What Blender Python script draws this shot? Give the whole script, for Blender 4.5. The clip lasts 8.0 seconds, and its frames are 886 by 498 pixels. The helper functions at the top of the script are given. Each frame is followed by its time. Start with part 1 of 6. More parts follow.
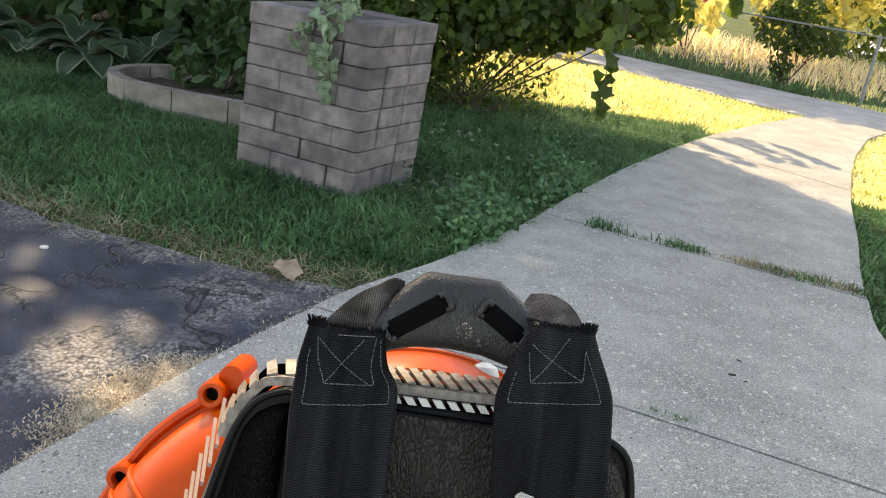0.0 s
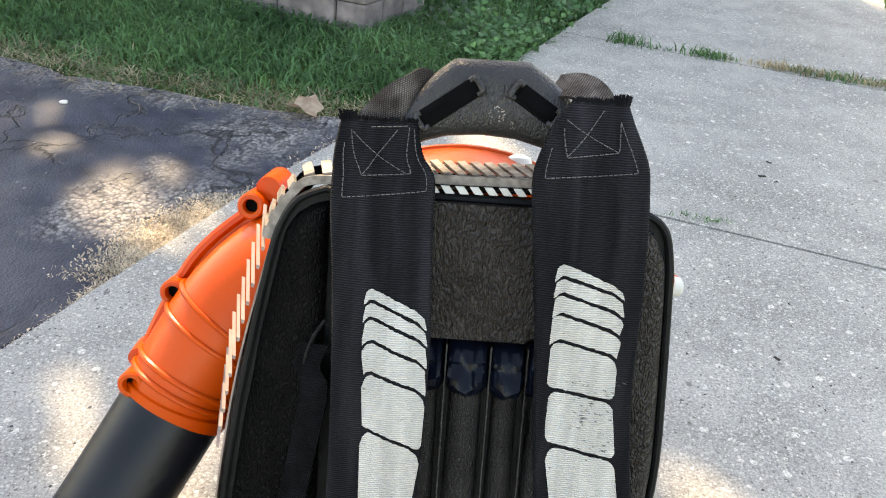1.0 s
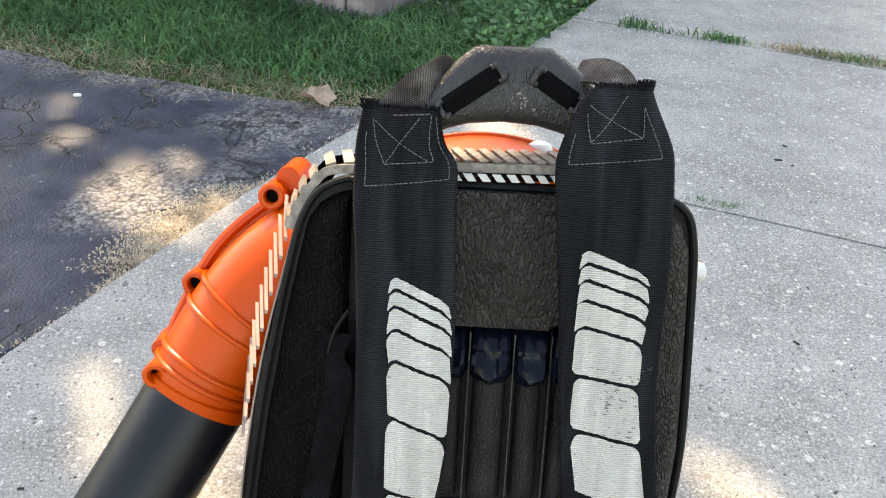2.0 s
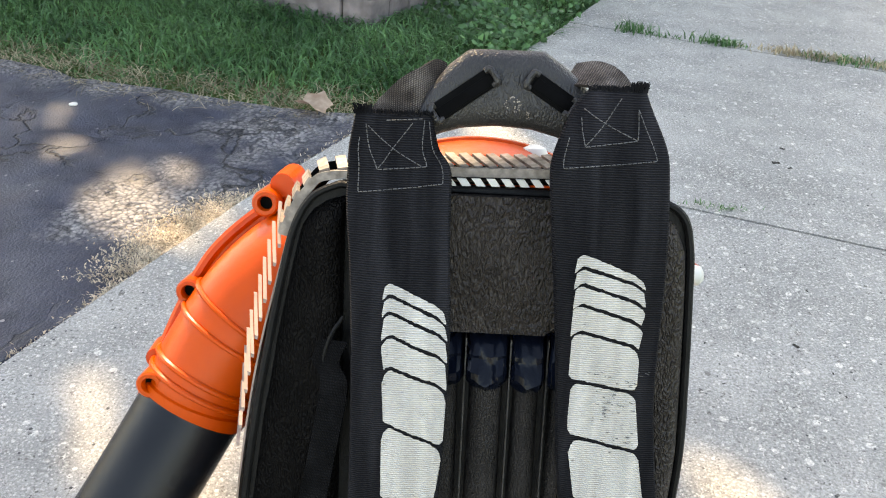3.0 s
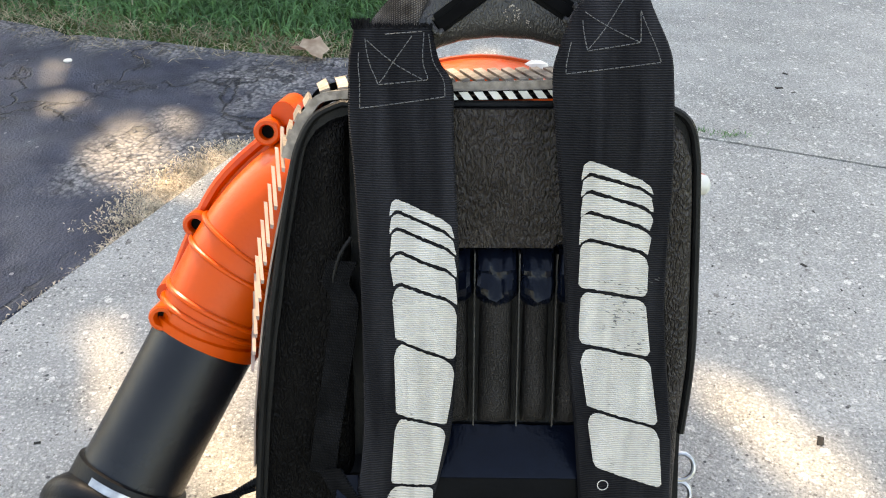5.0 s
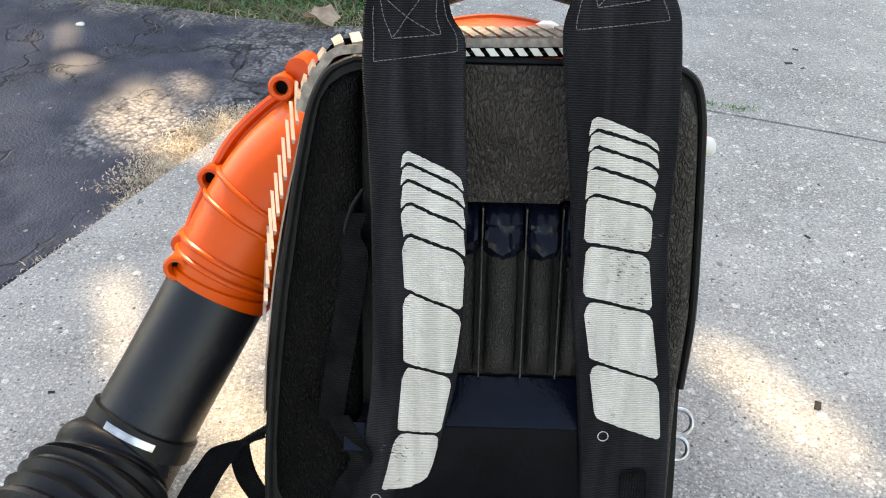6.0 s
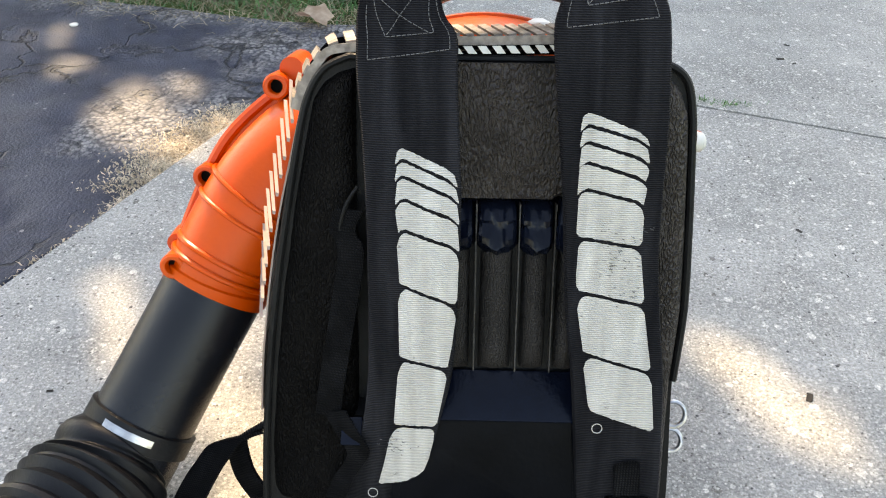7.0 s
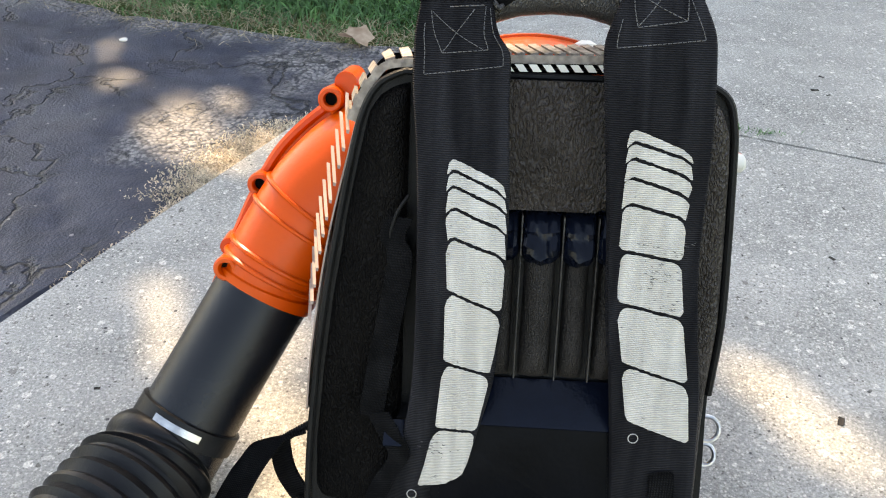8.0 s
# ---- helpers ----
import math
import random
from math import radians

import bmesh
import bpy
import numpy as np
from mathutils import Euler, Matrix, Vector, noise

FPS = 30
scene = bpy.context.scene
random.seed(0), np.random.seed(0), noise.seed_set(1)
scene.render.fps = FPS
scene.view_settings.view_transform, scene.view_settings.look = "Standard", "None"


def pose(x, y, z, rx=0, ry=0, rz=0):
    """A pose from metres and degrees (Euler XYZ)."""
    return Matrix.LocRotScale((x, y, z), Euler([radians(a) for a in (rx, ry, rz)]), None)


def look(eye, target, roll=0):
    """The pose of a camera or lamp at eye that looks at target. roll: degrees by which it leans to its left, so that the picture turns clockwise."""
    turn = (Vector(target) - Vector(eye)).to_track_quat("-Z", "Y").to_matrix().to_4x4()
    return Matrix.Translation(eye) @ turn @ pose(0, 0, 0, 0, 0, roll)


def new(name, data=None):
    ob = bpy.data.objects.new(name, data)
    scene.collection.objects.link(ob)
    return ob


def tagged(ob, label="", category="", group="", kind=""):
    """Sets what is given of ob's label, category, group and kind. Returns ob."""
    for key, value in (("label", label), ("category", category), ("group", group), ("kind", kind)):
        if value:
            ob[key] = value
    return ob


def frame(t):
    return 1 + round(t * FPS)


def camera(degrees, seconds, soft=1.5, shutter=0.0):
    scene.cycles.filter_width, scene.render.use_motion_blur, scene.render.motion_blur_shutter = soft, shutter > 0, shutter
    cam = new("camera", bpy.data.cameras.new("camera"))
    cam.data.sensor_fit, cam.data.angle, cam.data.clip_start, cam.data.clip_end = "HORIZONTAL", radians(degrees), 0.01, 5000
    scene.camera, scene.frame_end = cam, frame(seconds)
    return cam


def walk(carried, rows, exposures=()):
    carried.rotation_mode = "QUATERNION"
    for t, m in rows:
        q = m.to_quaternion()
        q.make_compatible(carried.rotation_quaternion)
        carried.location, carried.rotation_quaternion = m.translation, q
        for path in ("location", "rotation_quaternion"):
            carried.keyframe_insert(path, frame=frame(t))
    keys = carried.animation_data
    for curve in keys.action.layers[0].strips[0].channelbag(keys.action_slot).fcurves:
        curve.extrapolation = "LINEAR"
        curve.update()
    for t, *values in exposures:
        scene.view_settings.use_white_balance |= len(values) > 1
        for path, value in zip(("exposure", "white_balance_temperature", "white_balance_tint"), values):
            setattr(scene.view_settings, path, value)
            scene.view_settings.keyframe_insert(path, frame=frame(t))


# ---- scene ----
cam = camera(54.7, 8.0, soft=1.1)
PATH = [
    (0, (0.053, -0.08, 0.79), (0.057, 1.792, 0.086), 8.3),
    (0.5, (0.047, -0.095, 0.77), (0.045, 1.686, -0.141), 6.4),
    (1, (0.049, -0.099, 0.75), (0.039, 1.615, -0.281), 3.8),
    (1.5, (0.038, -0.099, 0.749), (0.011, 1.597, -0.31), 2.9),
    (3, (0.043, -0.095, 0.746), (0.011, 1.612, -0.297), 2.2),
    (3.5, (0.039, -0.092, 0.741), (0.007, 1.611, -0.306), 1.4),
    (4, (0.038, -0.092, 0.739), (0.014, 1.605, -0.319), 1.5),
    (4.5, (0.05, -0.097, 0.737), (0.043, 1.595, -0.329), 1.1),
    (4.6, (0.047, -0.097, 0.737), (0.04, 1.585, -0.347), 1.1),
    (4.8, (0.044, -0.102, 0.725), (0.021, 1.564, -0.384), 0.3),
    (5, (0.042, -0.11, 0.72), (0.003, 1.539, -0.41), -0.4),
    (5.2, (0.046, -0.113, 0.713), (-0.014, 1.529, -0.428), 0.1),
    (6.5, (0.037, -0.143, 0.713), (-0.009, 1.47, -0.467), 0.6),
    (7, (0.041, -0.142, 0.716), (0.001, 1.476, -0.459), 0.2),
    (7.2, (0.043, -0.133, 0.723), (0.005, 1.510, -0.420), 0.1),
    (7.4, (0.039, -0.129, 0.745), (0.007, 1.552, -0.338), 0.3),
    (7.5, (0.039, -0.13, 0.755), (-0.009, 1.568, -0.3), 0.3),
    (7.6, (0.032, -0.129, 0.757), (-0.026, 1.589, -0.266), 0.6),
    (7.7, (0.030, -0.129, 0.756), (-0.043, 1.596, -0.255), 0.5),
    (7.8, (0.026, -0.140, 0.745), (-0.066, 1.567, -0.293), 0.3),
    (7.9, (0.021, -0.155, 0.728), (-0.072, 1.530, -0.350), 0.5),
    (8, (0.023, -0.172, 0.72), (-0.073, 1.477, -0.408), 0.9),
]

EXPOSURES = [(0.0, 1.94, 9300, 14), (0.5, 2.0, 9300, 14), (1.0, 2.45, 9300, 14), (8.0, 2.4, 9300, 14)]
walk(cam, [(t, look(eye, target, roll)) for t, eye, target, roll in PATH], EXPOSURES)

# ---- daylight ----
SUN_AZ, SUN_EL = -20.0, 42.0  # degrees from straight ahead towards the right, and above the horizon
to_sun = Vector((math.sin(radians(SUN_AZ)) * math.cos(radians(SUN_EL)), math.cos(radians(SUN_AZ)) * math.cos(radians(SUN_EL)), math.sin(radians(SUN_EL))))
world = bpy.data.worlds.new("sky")
scene.world = world
world.use_nodes = True
wn = world.node_tree.nodes
sky = wn.new("ShaderNodeTexSky")
sky.sky_type = "NISHITA"
sky.sun_disc = False
sky.sun_elevation = radians(SUN_EL)
sky.sun_rotation = radians(SUN_AZ)
wn["Background"].inputs["Strength"].default_value = 0.15
world.node_tree.links.new(sky.outputs["Color"], wn["Background"].inputs["Color"])
sun = new("sun", bpy.data.lights.new("sun", "SUN"))
sun.data.energy, sun.data.angle, sun.data.color = 2.0, radians(0.6), (1.0, 0.90, 0.74)
sun.matrix_world = look(to_sun * 30, (0, 0, 0))


# ---- materials ----
def mat(name, dark, light, scale=20.0, rough=0.6, bump=0.0, bump_scale=200.0, metal=0.0, stain=None, stain_scale=4.0, spec=0.5, coat=0.0, translucent=0.0, random_hue=0.0, stretch=(1, 1, 1)):
    """Two-tone noise colour, larger stains, fine relief; thin leaves let light through."""
    m = bpy.data.materials.new(name)
    m.use_nodes = True
    t = m.node_tree
    n, l = t.nodes, t.links
    b = n["Principled BSDF"]
    co = n.new("ShaderNodeTexCoord")
    mp = n.new("ShaderNodeMapping")
    mp.inputs["Scale"].default_value = stretch
    l.new(co.outputs["Object"], mp.inputs["Vector"])
    nz = n.new("ShaderNodeTexNoise")
    nz.inputs["Scale"].default_value, nz.inputs["Detail"].default_value = scale, 5
    l.new(mp.outputs["Vector"], nz.inputs["Vector"])
    ramp = n.new("ShaderNodeValToRGB")
    ramp.color_ramp.elements[0].position, ramp.color_ramp.elements[1].position = 0.35, 0.65
    ramp.color_ramp.elements[0].color, ramp.color_ramp.elements[1].color = (*dark, 1), (*light, 1)
    l.new(nz.outputs["Fac"], ramp.inputs["Fac"])
    colour = ramp.outputs["Color"]
    if stain:
        nz2 = n.new("ShaderNodeTexNoise")
        nz2.inputs["Scale"].default_value, nz2.inputs["Detail"].default_value = stain_scale, 6
        l.new(mp.outputs["Vector"], nz2.inputs["Vector"])
        r2 = n.new("ShaderNodeValToRGB")
        r2.color_ramp.elements[0].position, r2.color_ramp.elements[1].position = 0.48, 0.72
        l.new(nz2.outputs["Fac"], r2.inputs["Fac"])
        mx = n.new("ShaderNodeMixRGB")
        mx.inputs["Color2"].default_value = (*stain, 1)
        l.new(r2.outputs["Color"], mx.inputs["Fac"])
        l.new(colour, mx.inputs["Color1"])
        colour = mx.outputs["Color"]
    if random_hue:
        oi = n.new("ShaderNodeNewGeometry")
        ob = n.new("ShaderNodeObjectInfo")
        ad = n.new("ShaderNodeMath")
        ad.operation = "ADD"
        l.new(oi.outputs["Random Per Island"], ad.inputs[0])
        l.new(ob.outputs["Random"], ad.inputs[1])
        fr = n.new("ShaderNodeMath")
        fr.operation = "FRACT"
        l.new(ad.outputs[0], fr.inputs[0])
        mr = n.new("ShaderNodeMapRange")
        mr.inputs["To Min"].default_value, mr.inputs["To Max"].default_value = 1 - random_hue, 1 + random_hue
        l.new(fr.outputs[0], mr.inputs["Value"])
        hs = n.new("ShaderNodeHueSaturation")
        l.new(mr.outputs["Result"], hs.inputs["Value"])
        l.new(colour, hs.inputs["Color"])
        colour = hs.outputs["Color"]
    l.new(colour, b.inputs["Base Color"])
    b.inputs["Roughness"].default_value, b.inputs["Metallic"].default_value = rough, metal
    b.inputs["Specular IOR Level"].default_value, b.inputs["Coat Weight"].default_value = spec, coat
    if bump:
        nb = n.new("ShaderNodeTexNoise")
        nb.inputs["Scale"].default_value, nb.inputs["Detail"].default_value = bump_scale, 4
        l.new(mp.outputs["Vector"], nb.inputs["Vector"])
        bp = n.new("ShaderNodeBump")
        bp.inputs["Strength"].default_value, bp.inputs["Distance"].default_value = bump, 0.002
        l.new(nb.outputs["Fac"], bp.inputs["Height"])
        l.new(bp.outputs["Normal"], b.inputs["Normal"])
    if translucent:
        tr = n.new("ShaderNodeBsdfTranslucent")
        br = n.new("ShaderNodeHueSaturation")
        br.inputs["Value"].default_value, br.inputs["Hue"].default_value, br.inputs["Saturation"].default_value = 2.2, 0.47, 1.1
        l.new(colour, br.inputs["Color"])
        l.new(br.outputs["Color"], tr.inputs["Color"])
        ms = n.new("ShaderNodeMixShader")
        ms.inputs["Fac"].default_value = translucent
        l.new(b.outputs["BSDF"], ms.inputs[1])
        l.new(tr.outputs["BSDF"], ms.inputs[2])
        l.new(ms.outputs["Shader"], n["Material Output"].inputs["Surface"])
    return m


def concrete_material(name, paste_dark, paste_light, pebble):
    """Worn concrete: exposed aggregate of pale and dark pebbles in grey paste, broad stains."""
    m = mat(name, paste_dark, paste_light, 9.0, 0.85, 1.0, 300.0, stain=tuple(c * 0.78 for c in paste_dark), stain_scale=2.2, spec=0.25)
    t = m.node_tree
    n, l = t.nodes, t.links
    b = n["Principled BSDF"]
    base = b.inputs["Base Color"].links[0].from_socket
    co = n.new("ShaderNodeTexCoord")
    for scale, lo, hi, share in ((58.0, 0.30, 0.33, 0.80), (100.0, 0.29, 0.33, 0.66), (190.0, 0.32, 0.40, 0.50), (330.0, 0.32, 0.46, 0.42)):
        v = n.new("ShaderNodeTexVoronoi")
        v.inputs["Scale"].default_value = scale
        nd = n.new("ShaderNodeTexNoise")
        nd.inputs["Scale"].default_value = scale * 2.2
        av = n.new("ShaderNodeMixRGB")
        av.inputs["Fac"].default_value = 0.45 / scale
        l.new(co.outputs["Object"], nd.inputs["Vector"])
        l.new(co.outputs["Object"], av.inputs["Color1"])
        l.new(nd.outputs["Color"], av.inputs["Color2"])
        l.new(av.outputs["Color"], v.inputs["Vector"])
        edge = n.new("ShaderNodeMapRange")
        edge.inputs["From Min"].default_value, edge.inputs["From Max"].default_value = hi, lo
        l.new(v.outputs["Distance"], edge.inputs["Value"])
        sep = n.new("ShaderNodeSeparateColor")
        l.new(v.outputs["Color"], sep.inputs["Color"])
        pick = n.new("ShaderNodeMath")
        pick.operation, pick.inputs[1].default_value = "GREATER_THAN", share
        l.new(sep.outputs["Red"], pick.inputs[0])
        both = n.new("ShaderNodeMath")
        both.operation = "MULTIPLY"
        l.new(edge.outputs["Result"], both.inputs[0])
        l.new(pick.outputs[0], both.inputs[1])
        ramp = n.new("ShaderNodeValToRGB")
        e = ramp.color_ramp.elements
        up = 1.18 if scale < 110 else 1.0
        e[0].color, e[1].color = (paste_dark[0] * 0.50, paste_dark[1] * 0.48, paste_dark[2] * 0.47, 1), (*(c * up for c in pebble), 1)
        mid = e.new(0.22)
        mid.color = (*(c * 0.70 for c in pebble), 1)
        l.new(sep.outputs["Green"], ramp.inputs["Fac"])
        mx = n.new("ShaderNodeMixRGB")
        l.new(both.outputs[0], mx.inputs["Fac"])
        l.new(base, mx.inputs["Color1"])
        l.new(ramp.outputs["Color"], mx.inputs["Color2"])
        base = mx.outputs["Color"]
    # scattered dark grit
    gv = n.new("ShaderNodeTexVoronoi")
    gv.inputs["Scale"].default_value = 88.0
    l.new(co.outputs["Object"], gv.inputs["Vector"])
    gs = n.new("ShaderNodeSeparateColor")
    l.new(gv.outputs["Color"], gs.inputs["Color"])
    gw = n.new("ShaderNodeMapRange")
    gw.inputs["From Min"].default_value, gw.inputs["From Max"].default_value = 0.93, 1.0
    gw.inputs["To Min"].default_value, gw.inputs["To Max"].default_value = 0.0, 0.20
    l.new(gs.outputs["Blue"], gw.inputs["Value"])
    gl = n.new("ShaderNodeMath")
    gl.operation = "LESS_THAN"
    l.new(gv.outputs["Distance"], gl.inputs[0])
    l.new(gw.outputs["Result"], gl.inputs[1])
    gm = n.new("ShaderNodeMixRGB")
    gm.inputs["Color2"].default_value = (paste_dark[0] * 0.32, paste_dark[1] * 0.32, paste_dark[2] * 0.34, 1)
    l.new(gl.outputs[0], gm.inputs["Fac"])
    l.new(base, gm.inputs["Color1"])
    base = gm.outputs["Color"]
    sand = n.new("ShaderNodeTexNoise")
    sand.inputs["Scale"].default_value, sand.inputs["Detail"].default_value, sand.inputs["Roughness"].default_value = 260.0, 5, 0.8
    l.new(co.outputs["Object"], sand.inputs["Vector"])
    sr = n.new("ShaderNodeMapRange")
    sr.inputs["From Min"].default_value, sr.inputs["From Max"].default_value = 0.34, 0.64
    sr.inputs["To Min"].default_value, sr.inputs["To Max"].default_value = 0.50, 1.30
    l.new(sand.outputs["Fac"], sr.inputs["Value"])
    hs = n.new("ShaderNodeHueSaturation")
    l.new(sr.outputs["Result"], hs.inputs["Value"])
    l.new(base, hs.inputs["Color"])
    l.new(hs.outputs["Color"], b.inputs["Base Color"])
    return m


def fabric_material(name, dark, light, pitch, rough=0.8, bump=0.5):
    """Woven webbing with cross ribs, by the strap's own lengthwise coordinate."""
    m = mat(name, dark, light, 25.0, rough, 0.0, spec=0.06, stain=tuple(c * (1.7 if c < 0.2 else 0.8) for c in light), stain_scale=14.0, stretch=(4.0, 1.0, 0.45))
    t = m.node_tree
    n, l = t.nodes, t.links
    uvn = n.new("ShaderNodeUVMap")
    wv = n.new("ShaderNodeTexWave")
    wv.bands_direction = "Y"
    wv.inputs["Scale"].default_value, wv.inputs["Distortion"].default_value, wv.inputs["Detail"].default_value, wv.inputs["Detail Scale"].default_value = 0.314 / pitch, 1.8, 2.0, 0.3
    l.new(uvn.outputs["UV"], wv.inputs["Vector"])
    bp = n.new("ShaderNodeBump")
    bp.inputs["Strength"].default_value, bp.inputs["Distance"].default_value = bump, 0.0008
    l.new(wv.outputs["Fac"], bp.inputs["Height"])
    b = n["Principled BSDF"]
    l.new(bp.outputs["Normal"], b.inputs["Normal"])
    # the yarn between two ribs is darker
    mr = n.new("ShaderNodeMapRange")
    mr.inputs["To Min"].default_value, mr.inputs["To Max"].default_value = 1.0 - 0.55 * bump, 1.0 + 0.2 * bump
    if light[0] > 0.2:
        mr.inputs["To Min"].default_value, mr.inputs["To Max"].default_value = 0.72, 1.06
    l.new(wv.outputs["Fac"], mr.inputs["Value"])
    hs = n.new("ShaderNodeHueSaturation")
    l.new(b.inputs["Base Color"].links[0].from_socket, hs.inputs["Color"])
    l.new(mr.outputs["Result"], hs.inputs["Value"])
    l.new(hs.outputs["Color"], b.inputs["Base Color"])
    return m


def print_material():
    """White print on ribbed webbing, rubbed through to the dark yarn in specks and streaks."""
    m = fabric_material("white_print", (0.55, 0.515, 0.465), (0.70, 0.66, 0.60), 0.0017, 0.8, 0.9)
    t = m.node_tree
    n, l = t.nodes, t.links
    b = n["Principled BSDF"]
    co = n.new("ShaderNodeTexCoord")
    rubbed = None
    for scale, lo, hi, squash in ((900.0, 0.66, 0.76, (1.0, 1.0, 0.35)), (90.0, 0.64, 0.74, (1.0, 1.0, 1.6))):
        mp = n.new("ShaderNodeMapping")
        mp.inputs["Scale"].default_value = squash
        l.new(co.outputs["Object"], mp.inputs["Vector"])
        nz = n.new("ShaderNodeTexNoise")
        nz.inputs["Scale"].default_value, nz.inputs["Detail"].default_value, nz.inputs["Roughness"].default_value = scale, 5, 0.7
        l.new(mp.outputs["Vector"], nz.inputs["Vector"])
        mr = n.new("ShaderNodeMapRange")
        mr.inputs["From Min"].default_value, mr.inputs["From Max"].default_value = lo, hi
        mr.inputs["To Max"].default_value = 0.75
        l.new(nz.outputs["Fac"], mr.inputs["Value"])
        if rubbed:
            mx = n.new("ShaderNodeMath")
            mx.operation = "MAXIMUM"
            l.new(rubbed, mx.inputs[0])
            l.new(mr.outputs["Result"], mx.inputs[1])
            rubbed = mx.outputs[0]
        else:
            rubbed = mr.outputs["Result"]
    mix = n.new("ShaderNodeMixRGB")
    mix.inputs["Color2"].default_value = (0.045, 0.042, 0.040, 1)
    l.new(rubbed, mix.inputs["Fac"])
    l.new(b.inputs["Base Color"].links[0].from_socket, mix.inputs["Color1"])
    l.new(mix.outputs["Color"], b.inputs["Base Color"])
    return m


def weave_material(name, dark, light, pitch):
    """Coarse basket weave: warp and weft bumps with dark holes between them."""
    m = mat(name, dark, light, 60.0, 0.9, 0.0, spec=0.08, stain=tuple(c * 0.55 for c in dark), stain_scale=40.0)
    t = m.node_tree
    n, l = t.nodes, t.links
    b = n["Principled BSDF"]
    uvn = n.new("ShaderNodeUVMap")
    waves = []
    for way in ("X", "Y"):
        wv = n.new("ShaderNodeTexWave")
        wv.bands_direction = way
        wv.inputs["Scale"].default_value, wv.inputs["Distortion"].default_value, wv.inputs["Detail Scale"].default_value = 0.314 / pitch, 1.2, 0.4
        l.new(uvn.outputs["UV"], wv.inputs["Vector"])
        waves.append(wv.outputs["Fac"])
    mul = n.new("ShaderNodeMath")
    mul.operation = "MULTIPLY"
    l.new(waves[0], mul.inputs[0])
    l.new(waves[1], mul.inputs[1])
    mr = n.new("ShaderNodeMapRange")
    mr.inputs["From Max"].default_value = 0.6
    mr.inputs["To Min"].default_value, mr.inputs["To Max"].default_value = 0.25, 1.2
    l.new(mul.outputs[0], mr.inputs["Value"])
    hs = n.new("ShaderNodeHueSaturation")
    l.new(b.inputs["Base Color"].links[0].from_socket, hs.inputs["Color"])
    l.new(mr.outputs["Result"], hs.inputs["Value"])
    l.new(hs.outputs["Color"], b.inputs["Base Color"])
    bp = n.new("ShaderNodeBump")
    bp.inputs["Strength"].default_value, bp.inputs["Distance"].default_value = 1.0, 0.0009
    l.new(mul.outputs[0], bp.inputs["Height"])
    l.new(bp.outputs["Normal"], b.inputs["Normal"])
    return m


def grain_material(name, dark, light, scale, rough, spec=0.09, deep=0.0014):
    """Black leather grain: fine wrinkled relief between smooth pads."""
    m = mat(name, dark, light, 16.0, rough, 0.0, spec=spec, stain=tuple(c * 1.6 for c in light), stain_scale=11.0)
    t = m.node_tree
    n, l = t.nodes, t.links
    co = n.new("ShaderNodeTexCoord")
    mp = n.new("ShaderNodeMapping")
    mp.inputs["Scale"].default_value, mp.inputs["Rotation"].default_value = (1.15, 0.8, 0.55), (0, 0.22, 0)
    l.new(co.outputs["Object"], mp.inputs["Vector"])
    nd = n.new("ShaderNodeTexNoise")
    nd.inputs["Scale"].default_value, nd.inputs["Detail"].default_value, nd.inputs["Distortion"].default_value = scale, 1.5, 0.0
    l.new(mp.outputs["Vector"], nd.inputs["Vector"])
    # creases where the noise crosses its middle
    sub = n.new("ShaderNodeMath")
    sub.operation, sub.inputs[1].default_value = "SUBTRACT", 0.5
    l.new(nd.outputs["Fac"], sub.inputs[0])
    ab = n.new("ShaderNodeMath")
    ab.operation = "ABSOLUTE"
    l.new(sub.outputs[0], ab.inputs[0])
    cr = n.new("ShaderNodeMath")
    cr.operation, cr.inputs[1].default_value = "POWER", 0.6
    l.new(ab.outputs[0], cr.inputs[0])
    bp = n.new("ShaderNodeBump")
    bp.invert = True
    bp.inputs["Strength"].default_value, bp.inputs["Distance"].default_value = 1.0, deep
    l.new(cr.outputs[0], bp.inputs["Height"])
    l.new(bp.outputs["Normal"], n["Principled BSDF"].inputs["Normal"])
    return m


